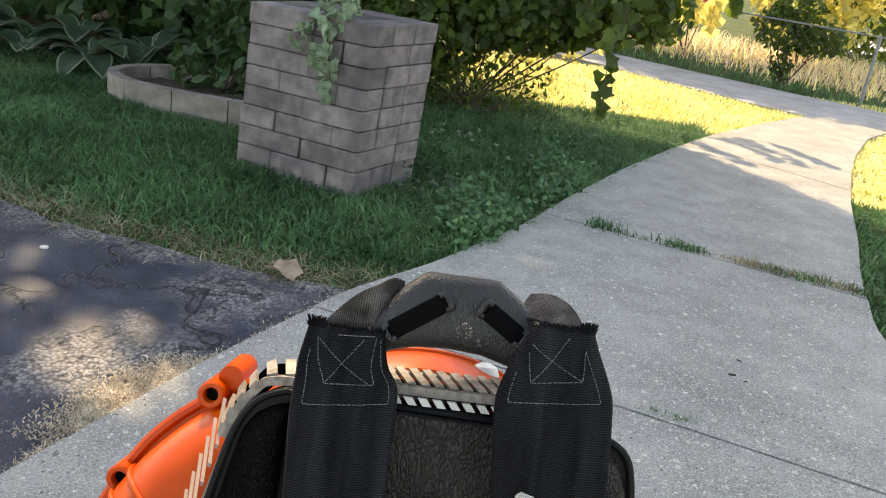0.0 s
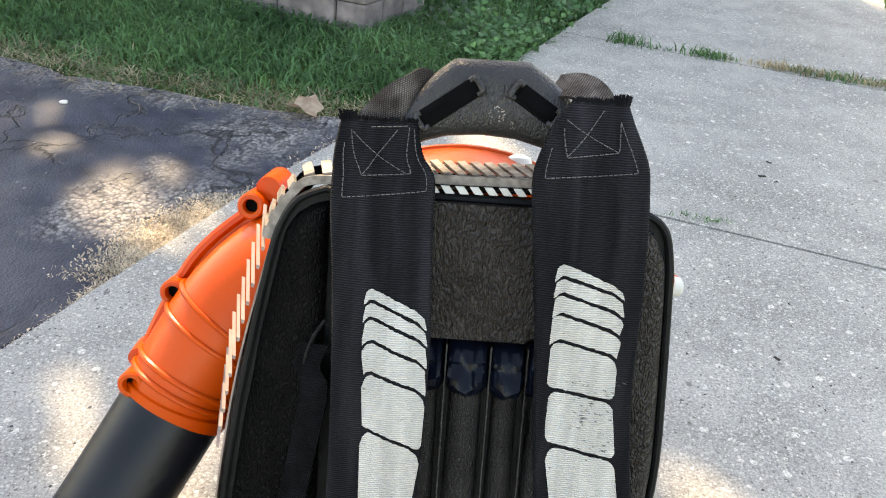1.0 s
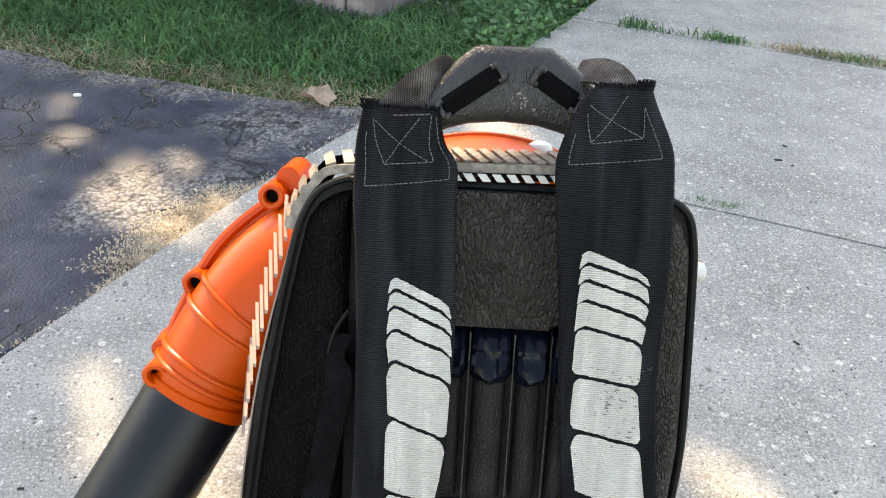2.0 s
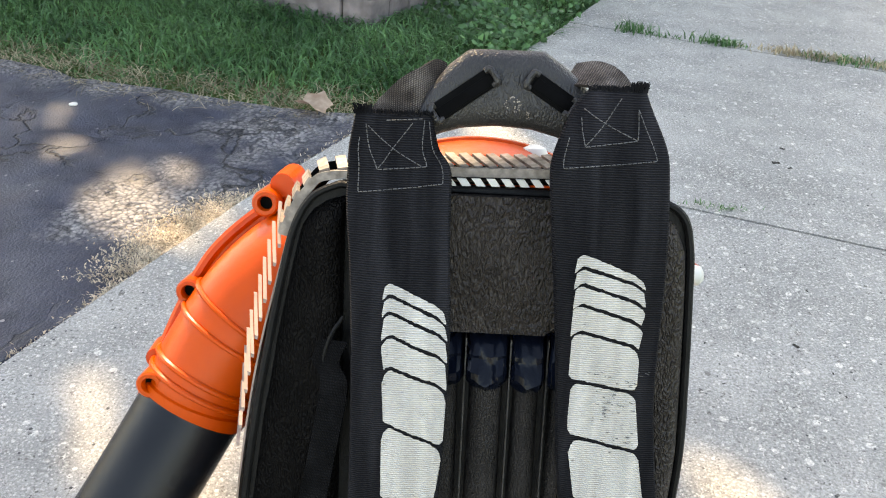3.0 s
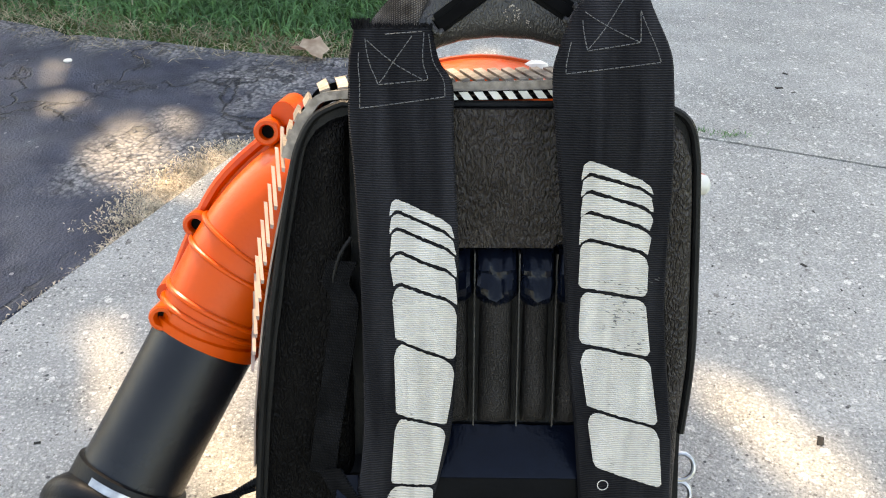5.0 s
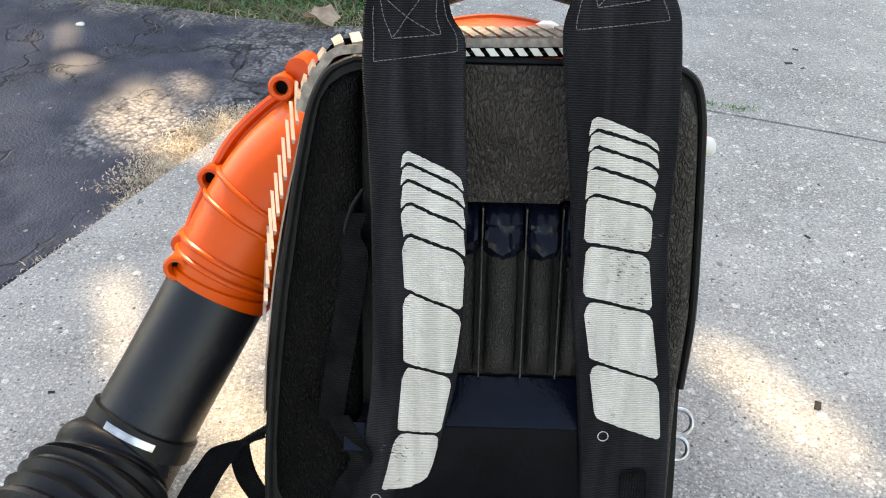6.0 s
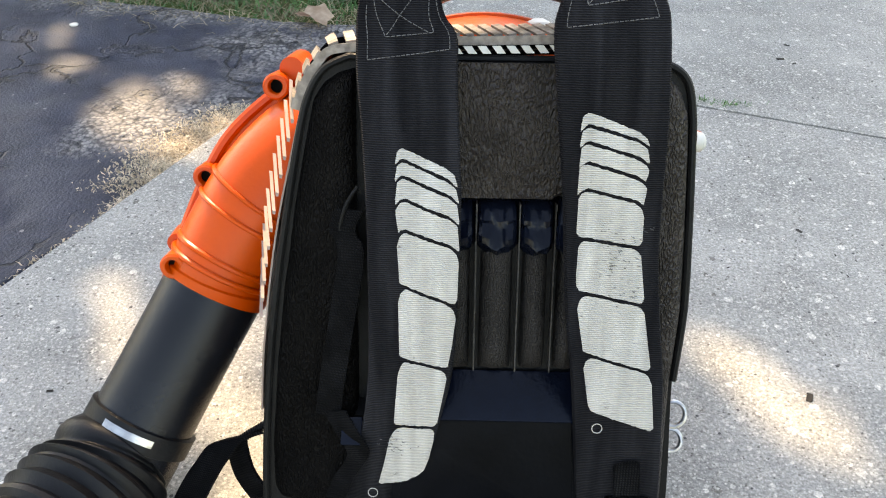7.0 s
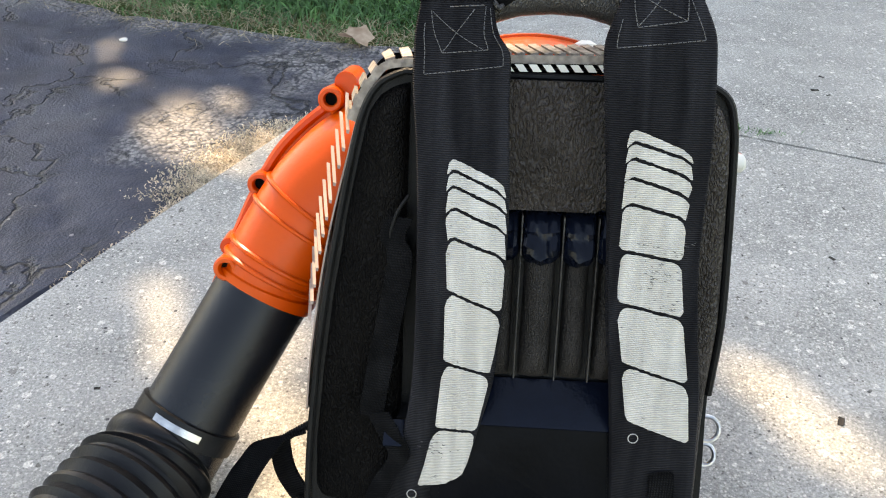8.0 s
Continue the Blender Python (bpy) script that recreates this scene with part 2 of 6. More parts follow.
def asphalt_material():
    """Old sealed asphalt: smooth dark coat, worn to bare crumbling stones along its edges, with open cracks."""
    m = mat("asphalt", (0.022, 0.027, 0.042), (0.044, 0.051, 0.073), 26.0, 0.50, 0.0, spec=0.34, stain=(0.070, 0.075, 0.092), stain_scale=5.0)
    t = m.node_tree
    n, l = t.nodes, t.links
    b = n["Principled BSDF"]
    co = n.new("ShaderNodeTexCoord")

    def tex(kind, scale, detail=4.0, distortion=0.0):
        q = n.new(kind)
        q.inputs["Scale"].default_value = scale
        if kind == "ShaderNodeTexNoise":
            q.inputs["Detail"].default_value, q.inputs["Distortion"].default_value = detail, distortion
        l.new(co.outputs["Object"], q.inputs["Vector"])
        return q

    def ranged(socket, a, z, lo=0.0, hi=1.0):
        q = n.new("ShaderNodeMapRange")
        q.inputs["From Min"].default_value, q.inputs["From Max"].default_value = a, z
        q.inputs["To Min"].default_value, q.inputs["To Max"].default_value = lo, hi
        l.new(socket, q.inputs["Value"])
        return q.outputs["Result"]

    def sums(op, x, y):
        q = n.new("ShaderNodeMath")
        q.operation = op
        for k, v in enumerate((x, y)):
            if isinstance(v, float):
                q.inputs[k].default_value = v
            else:
                l.new(v, q.inputs[k])
        return q.outputs[0]

    def mixed(fac, one, two):
        q = n.new("ShaderNodeMixRGB")
        l.new(fac, q.inputs["Fac"])
        for k, v in (("Color1", one), ("Color2", two)):
            if isinstance(v, tuple):
                q.inputs[k].default_value = (*v, 1)
            else:
                l.new(v, q.inputs[k])
        return q.outputs["Color"]

    base = b.inputs["Base Color"].links[0].from_socket
    wear = n.new("ShaderNodeAttribute")
    wear.attribute_name = "wear"
    worn = ranged(sums("ADD", wear.outputs["Fac"], sums("MULTIPLY", sums("SUBTRACT", tex("ShaderNodeTexNoise", 7.0, 6).outputs["Fac"], 0.5), 1.7)), 0.35, 0.75)
    # bare stones: every cell its own grey
    cells = tex("ShaderNodeTexVoronoi", 120.0)
    sep = n.new("ShaderNodeSeparateColor")
    l.new(cells.outputs["Color"], sep.inputs["Color"])
    stone = mixed(sep.outputs["Red"], (0.12, 0.115, 0.115), (0.32, 0.30, 0.285))
    stone = mixed(ranged(cells.outputs["Distance"], 0.42, 0.72), stone, (0.060, 0.060, 0.066))
    base = mixed(worn, base, stone)
    # a few pale stones show through the coat too
    few = tex("ShaderNodeTexVoronoi", 62.0)
    fs = n.new("ShaderNodeSeparateColor")
    l.new(few.outputs["Color"], fs.inputs["Color"])
    pale = sums("LESS_THAN", few.outputs["Distance"], ranged(fs.outputs["Green"], 0.86, 1.0, 0.0, 0.24))
    base = mixed(pale, base, (0.24, 0.23, 0.23))
    # cracks
    bent = n.new("ShaderNodeMixRGB")
    bent.inputs["Fac"].default_value = 0.22
    l.new(co.outputs["Object"], bent.inputs["Color1"])
    l.new(tex("ShaderNodeTexNoise", 9.0, 5).outputs["Color"], bent.inputs["Color2"])
    cr = n.new("ShaderNodeTexVoronoi")
    cr.feature = "DISTANCE_TO_EDGE"
    cr.inputs["Scale"].default_value = 4.2
    l.new(bent.outputs["Color"], cr.inputs["Vector"])
    solid = sums("MAXIMUM", ranged(cr.outputs["Distance"], 0.004, 0.026), ranged(tex("ShaderNodeTexNoise", 3.1, 3).outputs["Fac"], 0.46, 0.56))
    base = mixed(solid, (0.014, 0.015, 0.018), base)
    # pits where stones have come out of the worn parts
    pits = sums("MAXIMUM", ranged(tex("ShaderNodeTexNoise", 40.0, 5, 0.6).outputs["Fac"], 0.34, 0.42), sums("SUBTRACT", 1.0, worn))
    base = mixed(pits, (0.020, 0.021, 0.026), base)
    l.new(base, b.inputs["Base Color"])
    fine = sums("MULTIPLY", tex("ShaderNodeTexNoise", 230.0, 5).outputs["Fac"], 0.42)
    rough = sums("MULTIPLY", sums("ADD", sums("MULTIPLY", cells.outputs["Distance"], -0.7), sums("MULTIPLY", tex("ShaderNodeTexNoise", 34.0, 6).outputs["Fac"], 1.6)), sums("ADD", 0.10, worn))
    height = sums("ADD", sums("ADD", fine, rough), sums("ADD", sums("MULTIPLY", pits, 0.8), solid))
    bp = n.new("ShaderNodeBump")
    bp.inputs["Strength"].default_value, bp.inputs["Distance"].default_value = 1.0, 0.0055
    l.new(height, bp.inputs["Height"])
    l.new(bp.outputs["Normal"], b.inputs["Normal"])
    return m


M_CONC = concrete_material("concrete", (0.305, 0.295, 0.266), (0.425, 0.408, 0.368), (0.59, 0.56, 0.495))
M_FARCONC = mat("far_concrete", (0.34, 0.33, 0.32), (0.44, 0.43, 0.41), 6.0, 0.9, 0.2, 60.0, stain=(0.28, 0.27, 0.26), spec=0.2)
M_ASPH = asphalt_material()
M_SOIL = mat("soil", (0.05, 0.04, 0.03), (0.12, 0.095, 0.07), 30.0, 0.95, 0.8, 90.0, spec=0.1)
M_TURF = mat("turf", (0.035, 0.055, 0.015), (0.075, 0.11, 0.03), 14.0, 0.95, 0.9, 120.0, stain=(0.11, 0.1, 0.05), stain_scale=3.0, spec=0.1)
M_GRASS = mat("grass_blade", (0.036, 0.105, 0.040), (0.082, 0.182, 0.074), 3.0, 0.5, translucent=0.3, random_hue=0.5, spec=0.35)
# grass colour raised to hold the sunlight beyond the tree's shade
M_SUN_TINT_GRASS = mat("sun_tint_grass", (0.50, 0.51, 0.20), (0.64, 0.63, 0.32), 3.0, 0.5, translucent=0.55, random_hue=0.3, spec=0.3)
M_STRAW = mat("dry_grass", (0.20, 0.17, 0.11), (0.38, 0.33, 0.22), 9.0, 0.8, translucent=0.2, random_hue=0.35, spec=0.2)
M_CHAFF = mat("straw_chaff", (0.42, 0.35, 0.25), (0.68, 0.58, 0.43), 30.0, 0.85, translucent=0.1, random_hue=0.4, spec=0.1)
M_MEADOW = mat("meadow_grass", (0.52, 0.42, 0.25), (0.70, 0.59, 0.42), 2.0, 0.8, translucent=0.3, random_hue=0.3, spec=0.2)
M_LEAF = mat("leaf_green", (0.024, 0.060, 0.022), (0.048, 0.098, 0.034), 5.0, 0.45, translucent=0.4, random_hue=0.4, spec=0.4)
M_VINE = mat("leaf_vine", (0.035, 0.07, 0.015), (0.075, 0.12, 0.025), 5.0, 0.5, translucent=0.5, random_hue=0.4, spec=0.35)
M_YELLOW = mat("leaf_yellow", (0.34, 0.35, 0.11), (0.52, 0.50, 0.20), 5.0, 0.5, translucent=0.5, random_hue=0.3)
M_RED = mat("leaf_red", (0.35, 0.08, 0.06), (0.5, 0.16, 0.12), 5.0, 0.5, translucent=0.4, random_hue=0.3)
M_IVY = mat("leaf_ivy", (0.1, 0.17, 0.09), (0.22, 0.3, 0.19), 60.0, 0.5, translucent=0.25, random_hue=0.3)
M_HOSTA = mat("leaf_hosta", (0.024, 0.056, 0.026), (0.045, 0.082, 0.038), 20.0, 0.5, translucent=0.25, random_hue=0.3)
M_PALE = mat("leaf_margin", (0.16, 0.19, 0.12), (0.22, 0.25, 0.17), 20.0, 0.5, translucent=0.25)
M_BARK = mat("bark", (0.06, 0.045, 0.035), (0.13, 0.1, 0.075), 25.0, 0.95, 0.9, 80.0, spec=0.1, stretch=(1, 1, 0.25))
M_BRICK = mat("grey_brick", (0.145, 0.122, 0.118), (0.25, 0.212, 0.205), 24.0, 0.9, 0.9, 140.0, stain=(0.10, 0.088, 0.09), stain_scale=9.0, random_hue=0.18, spec=0.2)
M_EDGE = mat("edging_stone", (0.19, 0.165, 0.14), (0.30, 0.26, 0.22), 18.0, 0.9, 0.5, 140.0, random_hue=0.1, spec=0.2)
M_MORTAR = mat("dark_core", (0.05, 0.045, 0.04), (0.08, 0.07, 0.065), 30.0, 0.95)
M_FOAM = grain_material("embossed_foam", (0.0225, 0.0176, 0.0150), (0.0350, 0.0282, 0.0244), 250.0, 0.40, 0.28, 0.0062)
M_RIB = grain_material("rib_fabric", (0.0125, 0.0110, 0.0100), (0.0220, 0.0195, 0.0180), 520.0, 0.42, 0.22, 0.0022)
# creased vinyl, blackened to hold the shade on the left cushion
M_SIDE_SHADE = grain_material("creased_vinyl_shade", (0.0021, 0.0019, 0.0018), (0.0036, 0.0032, 0.0030), 340.0, 0.33, 0.045, 0.0036)
# the sky's blue reflection is mixed into this black base colour
M_GLOSS_SKY = mat("black_vinyl_sky_tint", (0.0022, 0.0034, 0.0074), (0.0032, 0.0050, 0.0105), 45.0, 0.15, 0.25, 260.0, spec=0.14)
M_VINYL = mat("lumbar_vinyl", (0.0012, 0.0016, 0.0024), (0.0026, 0.0032, 0.0046), 20.0, 0.34, 0.15, 200.0, stain=(0.0040, 0.0046, 0.006), stain_scale=12.0, spec=0.035)
M_BLACK = mat("black_plastic", (0.004, 0.004, 0.004), (0.008, 0.008, 0.008), 25.0, 0.42, 0.35, 600.0, stain=(0.011, 0.0105, 0.010), stain_scale=9.0, spec=0.13)
# near-black colour that stands for shade inside holes and slots
M_HOLE_SHADE = mat("hole_shade", (0.002, 0.002, 0.002), (0.004, 0.004, 0.004), 40.0, 0.7, spec=0.05)
M_TUBE = mat("tube_plastic", (0.0035, 0.004, 0.006), (0.007, 0.0078, 0.010), 18.0, 0.27, 0.25, 700.0, stain=(0.010, 0.0108, 0.013), stain_scale=7.0, spec=0.28)
M_RUBBER = mat("ribbed_rubber", (0.004, 0.004, 0.0045), (0.008, 0.008, 0.0085), 25.0, 0.45, 0.2, 300.0, stain=(0.016, 0.016, 0.016), stain_scale=12.0, spec=0.2)
M_HANDLE = grain_material("handle_plastic", (0.0125, 0.0112, 0.0108), (0.021, 0.0190, 0.0180), 420.0, 0.36, 0.45, 0.0013)
M_ORANGE = mat("orange_plastic", (0.50, 0.052, 0.002), (0.60, 0.066, 0.003), 12.0, 0.30, 0.12, 240.0, stain=(0.45, 0.042, 0.003), stain_scale=9.0, spec=0.20)
M_GUARD = mat("guard_plastic", (0.19, 0.150, 0.118), (0.34, 0.28, 0.225), 140.0, 0.5, 0.5, 160.0, stain=(0.075, 0.058, 0.046), stain_scale=60.0)
# pinker than the guard: orange light bounced off the elbow is in the colour
M_SLAT_BOUNCE = mat("slat_plastic_bounce", (0.27, 0.19, 0.15), (0.37, 0.27, 0.22), 30.0, 0.5, 0.15, 200.0, stain=(0.26, 0.19, 0.15), stain_scale=22.0)
M_WHITE = mat("white_plastic", (0.6, 0.57, 0.5), (0.75, 0.72, 0.66), 15.0, 0.45)
M_STEEL = mat("steel", (0.26, 0.26, 0.27), (0.55, 0.54, 0.53), 70.0, 0.3, 0.3, 300.0, metal=1.0)
M_STRAP = fabric_material("strap_webbing", (0.0115, 0.0114, 0.0130), (0.0195, 0.0193, 0.0214), 0.0017, bump=1.0)
M_WEB = weave_material("worn_webbing", (0.13, 0.105, 0.088), (0.26, 0.22, 0.19), 0.0021)
M_BELT = weave_material("belt_webbing", (0.0065, 0.0065, 0.0070), (0.014, 0.014, 0.015), 0.0024)
M_PRINT = print_material()
M_THREAD = mat("grey_thread", (0.07, 0.068, 0.066), (0.13, 0.125, 0.12), 90.0, 0.8)
M_GALV = mat("galvanised", (0.20, 0.205, 0.22), (0.28, 0.285, 0.30), 30.0, 0.6, metal=0.2)
M_DRYLEAF = mat("dry_leaf", (0.30, 0.20, 0.13), (0.47, 0.35, 0.25), 40.0, 0.7, 0.3, 90.0, translucent=0.15)
M_DARK = mat("dark_bit", (0.02, 0.018, 0.015), (0.05, 0.04, 0.03), 60.0, 0.9)


# ---- mesh helpers ----
def mesh_of(name, bm, material, smooth=30.0):
    me = bpy.data.meshes.new(name)
    bmesh.ops.recalc_face_normals(bm, faces=bm.faces)
    for f in bm.faces:
        f.smooth = True
    for e in bm.edges:
        if len(e.link_faces) == 2 and e.calc_face_angle(0) > radians(smooth):
            e.smooth = False
    bm.to_mesh(me)
    bm.free()
    me.materials.append(material)
    return me


def part(name, bm, material, parent, label=""):
    ob = new(name, mesh_of(name, bm, material))
    ob.parent = parent
    if label:
        ob["label"] = label
    return ob


def thing(name, label, category, m=None, group="", kind=""):
    ob = new(name)
    ob.matrix_world = m if m else Matrix()
    return tagged(ob, label, category, group, kind)


def raw(name, verts, faces, material, parent=None, smooth=False):
    me = bpy.data.meshes.new(name)
    me.from_pydata(verts, [], faces)
    me.materials.append(material)
    if smooth:
        me.polygons.foreach_set("use_smooth", [True] * len(me.polygons))
    me.update()
    ob = new(name, me)
    ob.parent = parent
    return ob


def box(bm, centre, size, bevel=0.0, turn=None, segments=2):
    g = bmesh.ops.create_cube(bm, size=1.0)
    vs = g["verts"]
    m = Matrix.Translation(centre) @ (turn if turn else Matrix()) @ Matrix.Diagonal((*size, 1))
    bmesh.ops.transform(bm, matrix=m, verts=vs)
    if bevel:
        es = list({e for v in vs for e in v.link_edges})
        bmesh.ops.bevel(bm, geom=es, offset=bevel, segments=segments, affect="EDGES", profile=0.6)
    return bm


def smooth_path(pts, n):
    """Catmull-Rom through pts, n points to each stretch."""
    p = [np.array(q, float) for q in pts]
    p = [2 * p[0] - p[1]] + p + [2 * p[-1] - p[-2]]
    out = []
    for i in range(1, len(p) - 2):
        for k in range(n):
            t = k / n
            a, b, c, d = p[i - 1], p[i], p[i + 1], p[i + 2]
            out.append(0.5 * (2 * b + (c - a) * t + (2 * a - 5 * b + 4 * c - d) * t * t + (3 * b - a - 3 * c + d) * t ** 3))
    out.append(p[-2])
    return out


def sweep(bm, pts, radii, n=16, caps=True):
    """A round tube along pts; radii one number or one for each point."""
    pts = [Vector(p) for p in pts]
    if not hasattr(radii, "__len__"):
        radii = [radii] * len(pts)
    up = Vector((0.13, 0.21, 0.97))
    rings, side = [], None
    for i, p in enumerate(pts):
        d = (pts[min(i + 1, len(pts) - 1)] - pts[max(i - 1, 0)]).normalized()
        side = (side - d * side.dot(d)).normalized() if side else d.cross(up).normalized()
        other = d.cross(side)
        rings.append([bm.verts.new(p + (side * math.cos(a) + other * math.sin(a)) * radii[i]) for a in (2 * math.pi * k / n for k in range(n))])
    for a, b in zip(rings, rings[1:]):
        for k in range(n):
            bm.faces.new((a[k], a[(k + 1) % n], b[(k + 1) % n], b[k]))
    if caps:
        bm.faces.new(rings[0])
        bm.faces.new(rings[-1])
    return bm


def slab(bm, outline, near, far, bevel=0.0, segments=3):
    """A plate with the (x, z) outline, from y = near to y = far, its front edge rounded."""
    front = [bm.verts.new((x, near, z)) for x, z in outline]
    back = [bm.verts.new((x, far, z)) for x, z in outline]
    f = bm.faces.new(front)
    bm.faces.new(back[::-1])
    n = len(outline)
    for i in range(n):
        bm.faces.new((front[i], front[(i + 1) % n], back[(i + 1) % n], back[i]))
    if bevel:
        bmesh.ops.bevel(bm, geom=list(f.edges), offset=bevel, segments=segments, affect="EDGES", profile=0.5)
    return bm


def rounded(corners, radius, n=5):
    """A polygon with its corners rounded."""
    out, m = [], len(corners)
    for i in range(m):
        p, a, b = (Vector(corners[i]), Vector(corners[i - 1]), Vector(corners[(i + 1) % m]))
        ra = min(radius, (a - p).length * 0.45, (b - p).length * 0.45)
        s, e = p + (a - p).normalized() * ra, p + (b - p).normalized() * ra
        for k in range(n + 1):
            t = k / n
            out.append(tuple(s * (1 - t) ** 2 + p * 2 * t * (1 - t) + e * t * t))
    return out


rng = np.random.default_rng(4)

# ---- ground, walk, drive ----
WALK_LEFT = [(-2.5, -4.0), (-0.56, 0.77), (-0.34, 1.28), (-0.14, 1.68), (0.04, 1.92), (0.27, 2.30), (0.44, 2.66), (0.70, 3.17), (1.0, 3.69), (1.3, 4.16), (1.72, 4.72), (2.20, 5.28)]
WALK_RIGHT = [(-1.1, -4.0), (0.82, 0.77), (1.00, 1.28), (1.13, 1.68), (1.16, 1.92), (1.28, 2.30), (1.42, 2.66), (1.60, 3.17), (1.81, 3.69), (2.02, 4.16), (2.32, 4.72), (2.66, 5.15)]


def along(line, s):
    """The point of a polyline at the share s (0 to 1) of its list."""
    k = min(max(s, 0.0), 1.0) * (len(line) - 1)
    i = min(int(k), len(line) - 2)
    f = k - i
    return tuple(a + (b - a) * f for a, b in zip(line[i], line[i + 1]))


def inside_walk(x, y):
    xl = np.interp(y, [p[1] for p in WALK_LEFT], [p[0] for p in WALK_LEFT])
    xr = np.interp(y, [p[1] for p in WALK_RIGHT], [p[0] for p in WALK_RIGHT])
    return (x > xl) & (x < xr) & (y < 5.2)


# the drive's far edge against the lawn
DRIVE_EDGE = [(-6.0, 2.9), (-1.9, 2.16), (-1.07, 1.94), (-0.81, 1.84), (-0.59, 1.79), (-0.38, 1.73), (-0.12, 1.70)]


def on_drive(x, y):
    xl = np.interp(y, [p[1] for p in WALK_LEFT], [p[0] for p in WALK_LEFT])
    ye = np.interp(x, [p[0] for p in DRIVE_EDGE], [p[1] for p in DRIVE_EDGE])
    return (x < xl) & (y < ye)


bm = bmesh.new()
bmesh.ops.create_grid(bm, x_segments=8, y_segments=8, size=250)
bmesh.ops.translate(bm, verts=bm.verts, vec=(0, 100, -0.03))
ground = new("ground", mesh_of("ground", bm, M_TURF))
tagged(ground, "grassy ground of a garden reaching far off", "ground", kind="structure")

# asphalt drive: an uneven sheet with a thin worn edge
bm = bmesh.new()
worn_layer = bm.verts.layers.float.new("wear")
cols, rows = 90, 140
grid = []
for j in range(rows + 1):
    line = []
    for i in range(cols + 1):
        y0 = 1.75 - 5.75 * (1 - j / rows) ** 1.5
        xr = float(np.interp(y0, [p[1] for p in WALK_LEFT], [p[0] for p in WALK_LEFT])) - 0.006
        x = xr - 5.0 * (i / cols) ** 1.6
        lift = float(np.interp(x, [p[0] for p in DRIVE_EDGE], [p[1] for p in DRIVE_EDGE])) - 1.75
        y = y0 + lift * max(0.0, (y0 + 4.0) / 5.75)
        h = noise.noise(Vector((x * 5, y * 5, 0))) * 0.006 + noise.noise(Vector((x * 19, y * 19, 3))) * 0.003
        crack = abs(noise.noise(Vector((x * 3.1, y * 4.3, 7)))) 
        if crack < 0.045:
            h -= 0.012 * (1 - crack / 0.045)
        if i == 0:
            h -= 0.006
        line.append(bm.verts.new((x, y, -0.012 + h)))
    grid.append(line)
for j in range(rows):
    for i in range(cols):
        bm.faces.new((grid[j][i], grid[j][i + 1], grid[j + 1][i + 1], grid[j + 1][i]))
# the coat is worn off beside the lawn and in a broken patch at the walk
for line in grid:
    for v in line:
        far_edge = float(np.interp(v.co.x, [p[0] for p in DRIVE_EDGE], [p[1] for p in DRIVE_EDGE])) - v.co.y
        side = float(np.interp(v.co.y, [p[1] for p in WALK_LEFT], [p[0] for p in WALK_LEFT])) - v.co.x
        v[worn_layer] = max(0.75 * math.exp(-(far_edge / 0.10) ** 2), 0.9 * math.exp(-((v.co.x + 0.50) / 0.20) ** 2 - ((v.co.y - 1.26) / 0.20) ** 2), 0.7 * math.exp(-((v.co.x + 0.34) / 0.22) ** 2 - ((v.co.y - 1.55) / 0.2) ** 2), 0.55 * math.exp(-(side / 0.03) ** 2))
ext = bmesh.ops.extrude_edge_only(bm, edges=[e for e in bm.edges if e.is_boundary])
for v in [g for g in ext["geom"] if isinstance(g, bmesh.types.BMVert)]:
    v.co.z = -0.06
drive = new("road", mesh_of("road", bm, M_ASPH))
tagged(drive, "cracked dark asphalt drive dappled with sunlight", "driveway", kind="structure")

# concrete walk of cast slabs; joints cut across it
pavement = thing("pavement", "worn grey concrete walk with weedy joints", "pavement", kind="structure")
CUTS = [(0.0, 0.0), (2.72, 1.70), (5.45, 4.5), (8.4, 7.4), (11.0, 11.0)]
for (la, ra), (lb, rb) in zip(CUTS, CUTS[1:]):
    bm = bmesh.new()
    steps, across = 14, 8
    top = []
    last = len(WALK_LEFT) - 1
    for j in range(steps + 1):
        f = j / steps
        pl, pr = along(WALK_LEFT, (la + (lb - la) * f) / last), along(WALK_RIGHT, (ra + (rb - ra) * f) / last)
        d = 0.004 if j == 0 else (-0.004 if j == steps else 0)
        top.append([bm.verts.new((pl[0] + (pr[0] - pl[0]) * k / across, pl[1] + (pr[1] - pl[1]) * k / across + d, noise.noise(Vector((pl[0] + k, pl[1], 5))) * 0.0015)) for k in range(across + 1)])
    for j in range(steps):
        for k in range(across):
            bm.faces.new((top[j][k], top[j][k + 1], top[j + 1][k + 1], top[j + 1][k]))
    rim = [e for e in bm.edges if e.is_boundary]
    ext = bmesh.ops.extrude_edge_only(bm, edges=rim)
    low = [g for g in ext["geom"] if isinstance(g, bmesh.types.BMVert)]
    for v in low:
        v.co.z = -0.004
    edges = [e for e in bm.edges if e.is_boundary]
    ext = bmesh.ops.extrude_edge_only(bm, edges=edges)
    for v in [g for g in ext["geom"] if isinstance(g, bmesh.types.BMVert)]:
        v.co.z = -0.1
    part("slab", bm, M_CONC, pavement)

# the path that crosses further back
bm = bmesh.new()
FAR_NEAR = [(-6.0, 10.9), (0.88, 6.42), (1.47, 5.83), (1.91, 5.42), (2.20, 5.24), (2.70, 5.10), (3.4, 4.6), (9.0, 0.6)]
FAR_FAR = [(-6.0, 12.0), (1.01, 7.25), (1.68, 6.76), (2.1, 6.45), (2.45, 6.20), (2.94, 5.92), (3.9, 5.3), (9.6, 1.3)]
